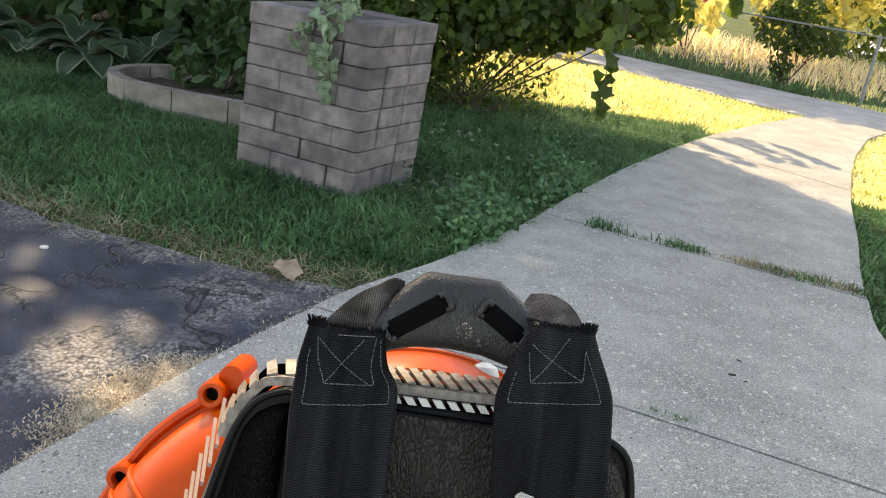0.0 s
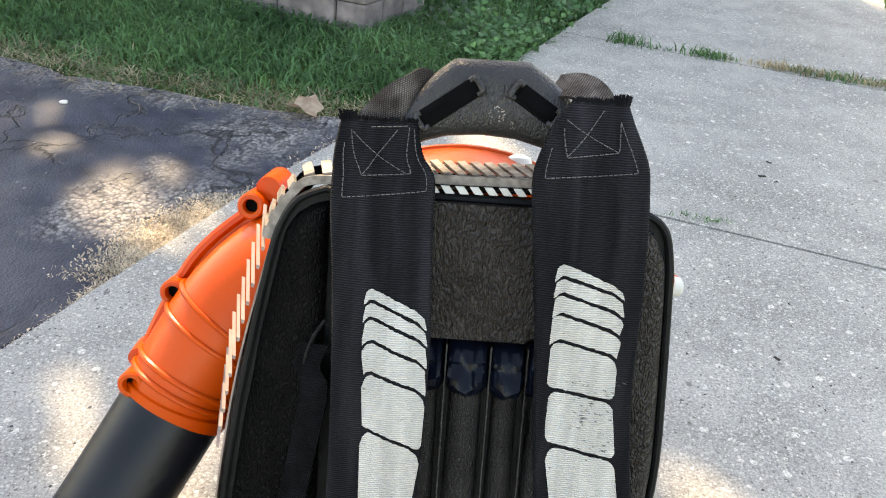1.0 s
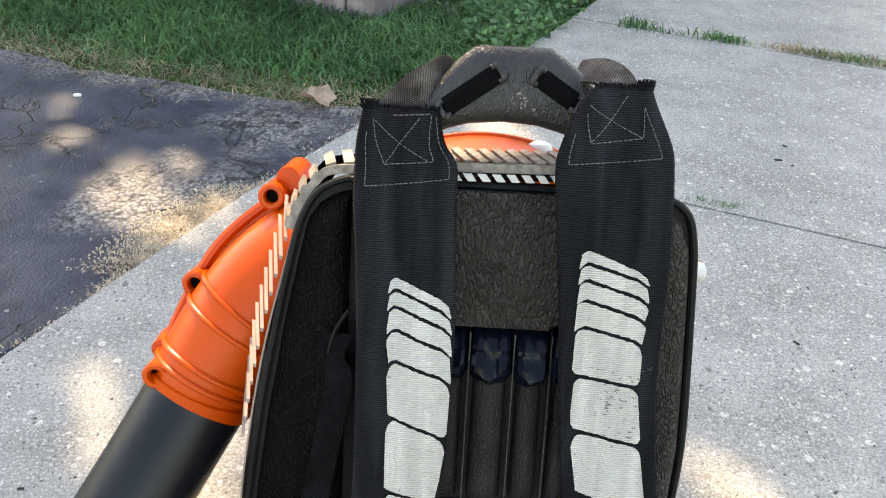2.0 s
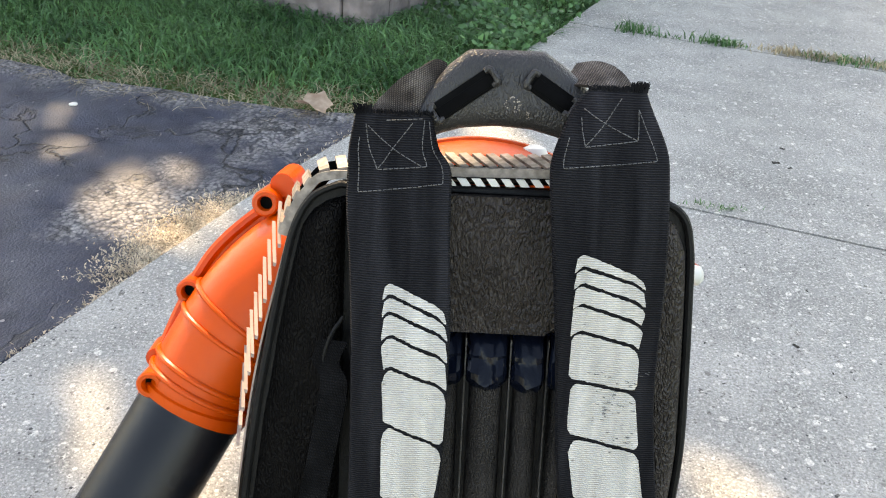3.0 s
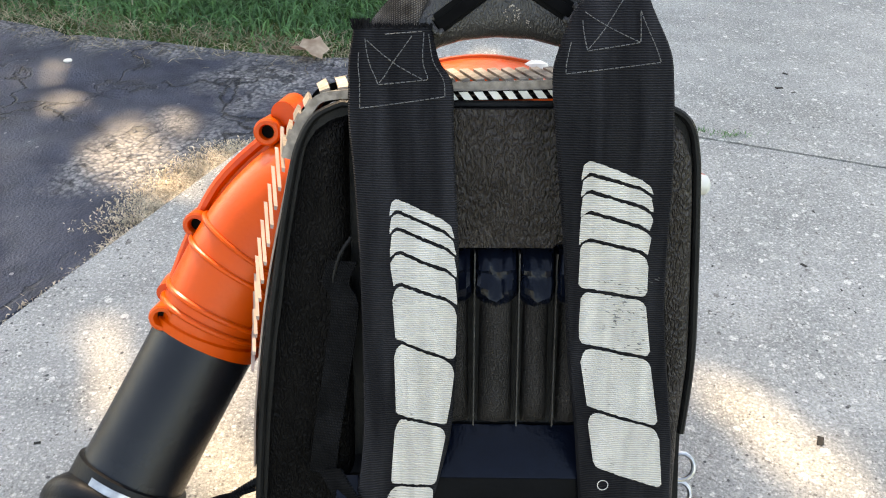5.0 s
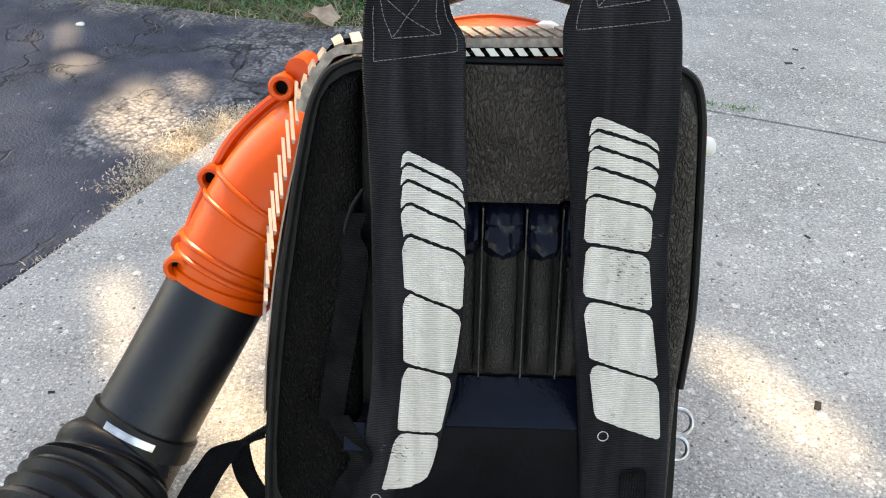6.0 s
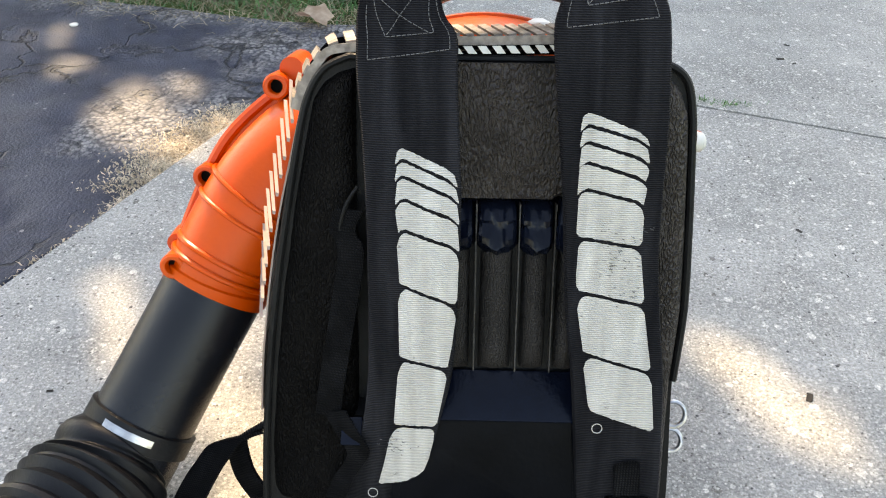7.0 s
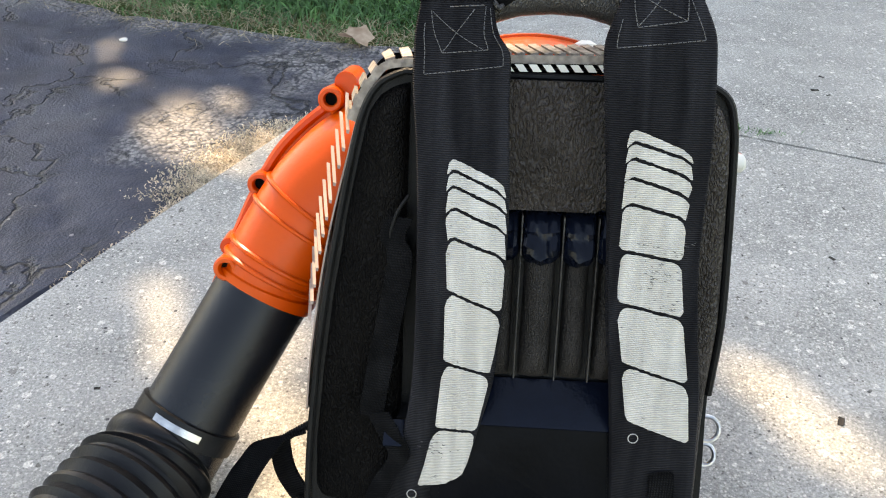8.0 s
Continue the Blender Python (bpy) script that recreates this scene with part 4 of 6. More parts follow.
for s in stops:
    bm = bmesh.new()
    skew = 0.024 if s < 0.27 else 0.004 - 0.017 * min(1.0, (s - 0.27) / 0.13)
    half = 0.0016 if s < 0.27 else 0.0042 if s < 0.40 else 0.0032
    ring = []
    for f in (0.0, 0.5, 1.0):
        p, o, d = guard_at(s + skew * f)
        c = p + o * ((0.0010 + (0.003 + 0.012 * min(1.0, s / 0.16)) * f) if s < 0.27 else (0.0032 + 0.0068 * f + (0.0060 if s > 0.40 else 0.0060 * max(0.0, (s - 0.36) / 0.05)))) + Vector((0, (0.010 if s < 0.27 else 0.006) + (0.036 if s < 0.27 or s > 0.40 else 0.030) * f, 0))
        ring.append([bm.verts.new(c + d * a + o * b) for a, b in ((-half, 0.0), (half, 0.0), (half, 0.0030), (-half, 0.0022))])
    for a, b in zip(ring, ring[1:]):
        for i in range(4):
            bm.faces.new((a[i], a[(i + 1) % 4], b[(i + 1) % 4], b[i]))
    bm.faces.new(ring[0])
    bm.faces.new(ring[-1])
    part("slat", bm, M_SLAT_BOUNCE if s < 0.27 else M_GUARD, guard)
    # added white tabs paint the bright light seen through the guard's slots
    for shift in ((0.0,) if s > 0.40 else ()):
        p, o, d = guard_at(s + shift)
        bm = bmesh.new()
        c = p + o * 0.0003 + Vector((0, -0.0045, 0))
        vs = [bm.verts.new(c + d * a + o * b + Vector((0, y, 0))) for y in (0.0, 0.004) for a, b in ((-0.0055, 0.0028), (0.0012, 0.0028), (0.0055, -0.0030), (-0.0012, -0.0030))]
        for q in ((0, 1, 2, 3), (7, 6, 5, 4), (0, 4, 5, 1), (1, 5, 6, 2), (2, 6, 7, 3), (3, 7, 4, 0)):
            bm.faces.new([vs[i] for i in q])
        part("slot_light_tab", bm, M_WHITE, guard)

# fan housing and engine cover behind the pad
bm = bmesh.new()
prof = [(0.05, 0.02), (0.140, 0.02), (0.157, 0.03), (0.165, 0.05), (0.168, 0.075), (0.166, 0.10), (0.158, 0.12), (0.138, 0.135), (0.05, 0.14)]
rings = [[bm.verts.new((-0.01 + r * math.cos(a), 0.04 + y, 0.335 + r * math.sin(a))) for a in (2 * math.pi * k / 64 for k in range(64))] for r, y in prof]
for a, b in zip(rings, rings[1:]):
    for i in range(64):
        bm.faces.new((a[i], a[(i + 1) % 64], b[(i + 1) % 64], b[i]))
bm.faces.new(rings[0])
bm.faces.new(rings[-1])
part("fan_housing", bm, M_ORANGE, blower, "orange plastic fan housing")
bm = sweep(bmesh.new(), [(-0.01 + 0.166 * math.cos(a), 0.108, 0.335 + 0.166 * math.sin(a)) for a in (math.pi * k / 40 for k in range(41))], 0.004, 8)
part("housing_seam", bm, M_ORANGE, blower)
bm = box(bmesh.new(), (0.0, 0.22, 0.26), (0.24, 0.12, 0.24), 0.03, segments=4)
part("engine_cover", bm, M_BLACK, blower, "black plastic engine cover")
bm = sweep(bmesh.new(), [(0.037, 0.10, 0.470), (0.037, 0.10, 0.490), (0.037, 0.10, 0.497), (0.037, 0.10, 0.500)], [0.013, 0.013, 0.010, 0.004], 20)
part("cap", bm, M_WHITE, blower, "white plastic cap")
bm = bmesh.new()
sweep(bm, [(0.14, 0.075, 0.40), (0.172, 0.075, 0.398), (0.182, 0.075, 0.397)], [0.012, 0.012, 0.008], 16)
part("knob", bm, M_ORANGE, blower)
bm = sweep(bmesh.new(), [(0.176, 0.072, 0.397), (0.183, 0.072, 0.396), (0.186, 0.072, 0.396)], [0.0095, 0.0085, 0.005], 16)
part("knob_cap", bm, M_WHITE, blower, "white knob cap")
# base plate, flat on the concrete
inv = BLOWER.inverted()
bm = bmesh.new()
box(bm, (0.05, 0.47, 0.012), (0.34, 0.30, 0.024), 0.008)
box(bm, (0.05, 0.44, 0.09), (0.26, 0.14, 0.15), 0.02)
bmesh.ops.transform(bm, matrix=inv, verts=bm.verts)
part("base", bm, M_BLACK, blower, "black plastic base resting on the concrete")

# orange elbow of the air pipe
ELBOW = smooth_path([(-0.080, 0.125, 0.395), (-0.125, 0.122, 0.392), (-0.172, 0.118, 0.372), (-0.212, 0.112, 0.335), (-0.243, 0.105, 0.288), (-0.257, 0.100, 0.263), (-0.263, 0.098, 0.250)], 6)
m = len(ELBOW) - 1
elbow = part("elbow", sweep(bmesh.new(), ELBOW, [0.064 - 0.015 * (i / m) ** 0.8 for i in range(m + 1)], 40), M_ORANGE, blower, "glossy orange plastic pipe elbow")


def elbow_ring(i, grow, r):
    p = Vector(ELBOW[i])
    d = (Vector(ELBOW[min(i + 1, m)]) - Vector(ELBOW[i - 1])).normalized()
    rad = 0.064 - 0.015 * (i / m) ** 0.8 + grow
    s = d.cross(Vector((0, 1, 0))).normalized()
    o = d.cross(s)
    return sweep(bmesh.new(), [p + (s * math.cos(a) + o * math.sin(a)) * rad for a in (2 * math.pi * k / 48 for k in range(49))], r, 8, False)


for i, grow, r in ((19, 0.0008, 0.0024), (21, 0.0008, 0.0024), (27, 0.0002, 0.0030), (30, 0.0004, 0.0030)):
    part("ridge", elbow_ring(i, grow, r), M_ORANGE, elbow)
bm = sweep(bmesh.new(), [Vector(ELBOW[-4]), Vector(ELBOW[-3]), Vector(ELBOW[-1]), Vector(ELBOW[-1]) + Vector((-0.004, -0.002, -0.008))], [0.0495, 0.0525, 0.0525, 0.0505], 40)
part("collar", bm, M_ORANGE, elbow)
# seam flange along the outer side, with screw bosses
SEAM = smooth_path([(-0.16, 0.12, 0.452), (-0.205, 0.128, 0.430), (-0.252, 0.125, 0.388), (-0.281, 0.122, 0.338), (-0.303, 0.115, 0.285), (-0.318, 0.108, 0.245)], 6)
bm = bmesh.new()
sweep(bm, SEAM, 0.0055, 8)
sweep(bm, [Vector(p) + Vector((0.008, 0.004, -0.004)) for p in SEAM], 0.007, 8)
part("flange", bm, M_ORANGE, elbow)
for x, y, z, gx, gz in ((-0.2003, 0.1128, 0.4367, -0.172, 0.385), (-0.2719, 0.1178, 0.3500, -0.235, 0.318), (-0.2941, 0.0728, 0.2748, -0.275, 0.262)):
    bm = bmesh.new()
    prof = [(0.0062, 0.006), (0.0062, -0.011), (0.0072, -0.0128), (0.0105, -0.0128), (0.0122, -0.011), (0.0132, 0.036)]
    rings = [[bm.verts.new((x + r * math.cos(a), y + d, z + r * math.sin(a))) for a in (2 * math.pi * k / 22 for k in range(22))] for r, d in prof]
    for p, q in zip(rings, rings[1:]):
        for k in range(22):
            bm.faces.new((p[k], p[(k + 1) % 22], q[(k + 1) % 22], q[k]))
    sweep(bm, [(x, y + 0.014, z), ((x + gx) / 2, y + 0.012, (z + gz) / 2), (gx, y + 0.006, gz)], [0.0105, 0.0125, 0.017], 16)
    boss = part("screw_boss", bm, M_ORANGE, elbow)
    # black plug paints the shade down in the boss hole
    part("screw", sweep(bmesh.new(), [(x, y - 0.004, z), (x, y + 0.01, z)], 0.0064, 16), M_HOLE_SHADE, elbow, "screw set deep in the boss, black for the hole's shade")
bm = sweep(bmesh.new(), [(-0.188, 0.115, 0.452), (-0.187, 0.165, 0.455)], [0.011, 0.012], 18)
part("screw_boss", bm, M_ORANGE, elbow)
bm = sweep(bmesh.new(), [(-0.302, 0.10, 0.287), (-0.306, 0.14, 0.284)], [0.009, 0.012], 18)
part("screw_boss", bm, M_ORANGE, elbow)


def in_blower(x, y, z):
    return inv @ Vector((x, y, z))


# black pipe, clamp and bellows; the bellows lies on the concrete
T0, T1 = Vector(ELBOW[-1]), in_blower(-0.272, 0.403, 0.081)
bm = sweep(bmesh.new(), [T0 + (T1 - T0) * k for k in (-0.05, 0.3, 0.6, 0.85, 1.0, 1.12)], [0.0485, 0.048, 0.048, 0.0485, 0.050, 0.050], 40)
part("pipe", bm, M_TUBE, blower, "smooth black plastic air pipe")
ax = (T1 - T0).normalized()
bm = sweep(bmesh.new(), [T1 + ax * k for k in (-0.032, -0.031, -0.011, -0.010)], [0.0500, 0.0525, 0.0525, 0.0500], 40)
clamp = part("clamp", bm, M_RUBBER, blower, "black hose clamp")
bm = bmesh.new()
o = in_blower(0.04, -0.14, 0.72) - T1
o = (o - ax * o.dot(ax)).normalized()
s = ax.cross(o)
arc = [[bm.verts.new(T1 + ax * q + (o * math.cos(a) + s * math.sin(a)) * 0.0532) for q in (-0.026, -0.019)] for a in np.linspace(-0.35, 0.6, 16)]
for p, q in zip(arc, arc[1:]):
    bm.faces.new((p[0], p[1], q[1], q[0]))
part("clamp_band", bm, M_STEEL, clamp, "shiny steel clamp band")
line = smooth_path([tuple(T1 + ax * 0.002), in_blower(-0.284, 0.391, 0.079), in_blower(-0.295, 0.350, 0.071), in_blower(-0.335, 0.24, 0.069), in_blower(-0.38, 0.12, 0.069), in_blower(-0.46, -0.02, 0.069)], 24)
run = np.concatenate([[0], np.cumsum([float(np.linalg.norm(np.array(q) - np.array(p))) for p, q in zip(line, line[1:])])])
radii = [0.0645 + 0.0032 * math.cos(2 * math.pi * s / 0.0175) - 0.017 * max(0.0, 1 - s / 0.05) for s in run]
part("bellows", sweep(bmesh.new(), line, radii, 40), M_RUBBER, blower, "ribbed black rubber bellows hose")

# carrying handle
bm = bmesh.new()
rings = []
for x in np.linspace(-0.072, 0.082, 44):
    hi = float(np.interp(x, [-0.072, -0.062, -0.052, -0.0395, -0.0243, 0.0315, 0.0484, 0.0626, 0.076, 0.082], [0.508, 0.532, 0.548, 0.5643, 0.5765, 0.5770, 0.5655, 0.5535, 0.532, 0.510]))
    lo = float(np.interp(x, [-0.072, -0.046, -0.028, -0.002, 0.024, 0.046, 0.082], [0.490, 0.512, 0.5175, 0.5200, 0.5185, 0.513, 0.488]))
    ring = []
    for k in range(28):
        a = 2 * math.pi * k / 28
        ca, sa = math.cos(a), math.sin(a)
        ring.append(bm.verts.new((float(x), 0.007 + 0.021 * math.copysign(abs(ca) ** 0.5, ca), (hi + lo) / 2 + (hi - lo) / 2 * math.copysign(abs(sa) ** 0.6, sa))))
    rings.append(ring)
for p, q in zip(rings, rings[1:]):
    for k in range(28):
        bm.faces.new((p[k], p[(k + 1) % 28], q[(k + 1) % 28], q[k]))
bm.faces.new(rings[0])
bm.faces.new(rings[-1])
for x in (-0.066, 0.076):
    box(bm, (x, 0.007, 0.48), (0.022, 0.026, 0.06), 0.006)
handle = part("handle", bm, M_HANDLE, blower, "textured black plastic carrying handle")
for (xa, za), (xb, zb) in (((-0.045, 0.5295), (-0.009, 0.5555)), ((0.024, 0.5545), (0.050, 0.538))):
    d = Vector((xb - xa, 0, zb - za))
    turn = Matrix.Rotation(-math.atan2(d.z, d.x), 4, "Y")
    c = Vector(((xa + xb) / 2, -0.0135, (za + zb) / 2))
    # raised black block stands for the slot's shaded opening
    part("slot", box(bmesh.new(), c, (d.length + 0.010, 0.004, 0.0150), 0.0015, turn), M_HOLE_SHADE, handle, "black block for the shade in the webbing slot")
    part("slot_webbing", box(bmesh.new(), c + Vector((0.001, -0.002, -0.001)), (d.length + 0.002, 0.003, 0.0085), 0.001, turn), M_BELT, handle)
    for e in (-0.5, 0.5):
        q = c + d * e
        n1 = Vector((-d.z, 0, d.x)).normalized()
        bm = sweep(bmesh.new(), smooth_path([q - n1 * 0.006 + Vector((0, -0.002, 0)), q - n1 * 0.005 + d.normalized() * e * 0.008 + Vector((0, -0.004, 0)), q + n1 * 0.005 + d.normalized() * e * 0.008 + Vector((0, -0.003, 0)), q + n1 * 0.006 + Vector((0, -0.002, 0))], 4), 0.0026, 8)
        part("slot_hook", bm, M_HANDLE, handle)


# pale scuffs on the handle
for x, z, r, n in ((0.009, 0.5365, 0.0065, 26), (0.0215, 0.5300, 0.003, 9)):
    bm = bmesh.new()
    for k in range(n):
        a, d = random.uniform(0, 6.28), r * math.sqrt(random.random())
        box(bm, (x + d * math.cos(a), -0.0141, z + d * math.sin(a)), (random.uniform(0.0005, 0.0014), 0.0006, random.uniform(0.0004, 0.0010)), 0.0, Matrix.Rotation(random.uniform(0, 3), 4, "Y"))
    scuff = part("scuff", bm, M_GUARD, handle, "pale scuff mark")
    scuff["kind"] = "stuff"


# ---- shoulder straps: centre x, height z, how far in front, width ----
def strap_tables(rows):
    p = smooth_path(rows, 6)[::-1]
    return [np.array([q[i] for q in p]) for i in range(4)]


STRAP_L = strap_tables([(-0.0776, 0.527, 0.024, 0.0563), (-0.0765, 0.5035, 0.03, 0.0655), (-0.0717, 0.488, 0.034, 0.0755), (-0.071, 0.46, 0.041, 0.0762), (-0.068, 0.42, 0.05, 0.0735), (-0.0655, 0.375, 0.056, 0.0732), (-0.065, 0.33, 0.056, 0.072), (-0.066, 0.265, 0.05, 0.0705), (-0.0685, 0.218, 0.043, 0.069), (-0.0745, 0.18, 0.037, 0.0655), (-0.084, 0.138, 0.029, 0.064), (-0.098, 0.095, 0.018, 0.058), (-0.112, 0.055, 0.006, 0.056)])
STRAP_R = strap_tables([(0.0825, 0.551, 0.036, 0.04), (0.079, 0.5395, 0.042, 0.054), (0.0786, 0.512, 0.052, 0.077), (0.0781, 0.492, 0.055, 0.0835), (0.0811, 0.45, 0.058, 0.082), (0.084, 0.4076, 0.056, 0.0788), (0.087, 0.365, 0.05, 0.075), (0.0895, 0.3218, 0.046, 0.0735), (0.0946, 0.27, 0.043, 0.075), (0.1037, 0.2, 0.038, 0.075), (0.114, 0.06, 0.022, 0.071)])


def strap_point(tab, z, a, off=0.0):
    """The point of a strap at the height z and the share a (-0.5 to 0.5) across it."""
    x, w, wide = (float(np.interp(z, tab[1], tab[i])) for i in (0, 2, 3))
    return Vector((x + a * wide, -(w + 0.004 * (1 - (2 * a) ** 2) + off + 0.0016 * noise.noise(Vector((a * 3, z * 22, 3.1))) + 0.0011 * noise.noise(Vector((a * 11, z * 7, 8.3)))), z))


def strap_mesh(tab, thick):
    bm = bmesh.new()
    uvl = bm.loops.layers.uv.new("UVMap")
    z0, z1 = float(tab[1][0]), float(tab[1][-1])
    rings, zs = [], np.linspace(z0, z1, 90)
    cross = [(-0.5, -thick), (-0.5, -0.25 * thick), (-0.48, 0)] + [(-0.48 + 0.96 * k / 12, 0) for k in range(1, 12)] + [(0.48, 0), (0.5, -0.25 * thick), (0.5, -thick)]
    for z in zs:
        rings.append([bm.verts.new(strap_point(tab, float(z), a, o)) for a, o in cross])
    n = len(cross)
    for j, (p, q) in enumerate(zip(rings, rings[1:])):
        for i in range(n):
            f = bm.faces.new((p[i], p[(i + 1) % n], q[(i + 1) % n], q[i]))
            for loop, (ii, jj) in zip(f.loops, ((i, j), (i + 1, j), (i + 1, j + 1), (i, j + 1))):
                loop[uvl].uv = (cross[ii % n][0] * 0.07, float(zs[jj]))
    bm.faces.new(rings[0])
    bm.faces.new(rings[-1])
    return bm


def patch(tab, corners, radius, off=0.0011, slim=False):
    """A thin printed shape on the strap; corners as (share across, height), on a slant."""
    bm = bmesh.new()
    uvl = bm.loops.layers.uv.new("UVMap")
    rim = [(p[0] / 0.073, p[1]) for p in rounded([(a * 0.073, z) for a, z in corners], radius, 4)]
    # fill as columns across so that it follows the strap's curve
    lo, hi = min(p[0] for p in rim), max(p[0] for p in rim)
    cols = 26
    grid = []
    for k in range(cols + 1):
        a = lo + (hi - lo) * (0.002 + 0.996 * k / cols)
        cuts = []
        for p, q in zip(rim, rim[1:] + rim[:1]):
            if (p[0] - a) * (q[0] - a) < 0:
                cuts.append(p[1] + (q[1] - p[1]) * (a - p[0]) / (q[0] - p[0]))
        z0, z1 = min(cuts), max(cuts)
        f = k / cols
        bend = 0.0085 * max(0.0, 1 - f / 0.17) ** 2 + 0.004 * max(0.0, (f - 0.78) / 0.22) ** 2
        z0, z1 = z0 + 0.0022 - (bend if slim else 0.25 * bend), z1 + 0.0022 - bend
        ragged = 0.0004
        z0, z1 = z0 + random.uniform(-ragged, ragged), z1 + random.uniform(-ragged, ragged)
        grid.append([bm.verts.new(strap_point(tab, z0 + (z1 - z0) * r / 6, a, off)) for r in range(7)])
    for k in range(cols):
        for r in range(6):
            f = bm.faces.new((grid[k][r], grid[k + 1][r], grid[k + 1][r + 1], grid[k][r + 1]))
            for loop in f.loops:
                loop[uvl].uv = (loop.vert.co.x, loop.vert.co.z)
    return bm


def stitches(tab, lines, off=0.0012):
    bm = bmesh.new()
    for (a0, z0), (a1, z1) in lines:
        p, q = strap_point(tab, z0, a0, off), strap_point(tab, z1, a1, off)
        count = max(2, int((q - p).length / 0.0036))
        for k in range(count):
            f0, f1 = (k + 0.06) / count, (k + 0.86) / count
            u = strap_point(tab, z0 + (z1 - z0) * f0, a0 + (a1 - a0) * f0, off)
            v = strap_point(tab, z0 + (z1 - z0) * f1, a0 + (a1 - a0) * f1, off)
            sweep(bm, [u, v], 0.00036, 5)
    return bm


def frayed(tab, span, height, count):
    """Loose threads along the cut top end."""
    bm = bmesh.new()
    z = float(tab[1][-1])
    for k in range(count):
        a = random.uniform(*span)
        p = strap_point(tab, z - 0.001, a, random.uniform(-0.006, 0))
        h = random.uniform(0.3, 1) * height
        q = p + Vector((random.uniform(-0.5, 0.5) * h, random.uniform(-0.5, 0.5) * h, h))
        sweep(bm, [p, (p + q) / 2 + Vector((random.uniform(-1, 1) * 0.0006, 0, 0)), q], [0.0006, 0.0005, 0.0003], 4)
    return bm


def shoulder_strap(tab, blocks, seams, fray):
    """Webbing strap; blocks as left top, right top, right bottom, left bottom (share across, height)."""
    strap = part("shoulder_strap", strap_mesh(tab, 0.010), M_STRAP, blower, "wide black woven shoulder strap with white printed blocks")
    for q in blocks:
        big = q[1] - q[7] > 0.03
        bm = patch(tab, [(q[0], q[1]), (q[2], q[3]), (q[4], q[5]), (q[6], q[7])], 0.0060 if big else 0.0016, slim=not big)
        part("printed_block", bm, M_PRINT, strap, "white printed block" if big else "white printed stripe")
    part("stitching", stitches(tab, seams), M_THREAD, strap, "grey box stitching")
    part("frayed_edge", frayed(tab, (-0.5, 0.5), 0.0045, 330), M_STRAP, strap, "frayed black thread ends")
    part("frayed_edge", frayed(tab, fray, 0.008, 150), M_STRAP, strap, "frayed black thread ends")
    return strap


left = shoulder_strap(STRAP_L, [(-0.157, 0.4085, 0.454, 0.3873, 0.463, 0.3799, -0.168, 0.4012), (-0.168, 0.3984, 0.463, 0.3771, 0.477, 0.3679, -0.175, 0.3887), (-0.175, 0.3859, 0.477, 0.3651, 0.483, 0.3513, -0.181, 0.3714), (-0.181, 0.3686, 0.483, 0.3485, 0.492, 0.3295, -0.173, 0.3469), (-0.173, 0.3441, 0.492, 0.3267, 0.492, 0.2816, -0.163, 0.3009), (-0.163, 0.2981, 0.492, 0.2788, 0.443, 0.2241, -0.144, 0.2359), (-0.144, 0.2331, 0.443, 0.2213, 0.468, 0.1669, -0.107, 0.1702), (-0.107, 0.1674, 0.468, 0.1641, 0.539, 0.1105, -0.059, 0.1048)],
                      [((-0.328, 0.5195), (-0.205, 0.4873)), ((-0.205, 0.4873), (0.278, 0.4908)), ((0.278, 0.4908), (0.398, 0.524)), ((-0.088, 0.5223), (0.385, 0.5244)), ((-0.305, 0.5183), (0.232, 0.4907)), ((0.245, 0.5213), (-0.201, 0.4881)), ((-0.386, 0.5098), (-0.382, 0.4707)), ((-0.382, 0.4707), (0.416, 0.479)), ((0.416, 0.479), (0.451, 0.5229))], (-0.5, -0.3))
right = shoulder_strap(STRAP_R, [(-0.303, 0.4371, 0.308, 0.4181, 0.322, 0.4133, -0.321, 0.4286), (-0.321, 0.4258, 0.322, 0.4105, 0.329, 0.4001, -0.329, 0.4162), (-0.329, 0.4134, 0.329, 0.3973, 0.322, 0.3852, -0.343, 0.4009), (-0.343, 0.3981, 0.322, 0.3824, 0.307, 0.3673, -0.369, 0.3794), (-0.369, 0.3766, 0.307, 0.3645, 0.307, 0.3314, -0.387, 0.3391), (-0.387, 0.3363, 0.307, 0.3286, 0.327, 0.2834, -0.391, 0.2942), (-0.391, 0.2914, 0.327, 0.2806, 0.357, 0.2238, -0.375, 0.2413), (-0.375, 0.2385, 0.357, 0.221, 0.397, 0.1663, -0.335, 0.1868)],
                       [((-0.376, 0.5319), (-0.256, 0.5115)), ((-0.256, 0.5115), (0.222, 0.5172)), ((-0.383, 0.5376), (0.222, 0.5172)), ((0.065, 0.5457), (-0.258, 0.5123)), ((-0.422, 0.5176), (-0.403, 0.4961)), ((-0.403, 0.4961), (0.381, 0.504)), ((0.381, 0.504), (0.302, 0.5388)), ((0.296, 0.5373), (0.222, 0.5172))], (0.22, 0.5))
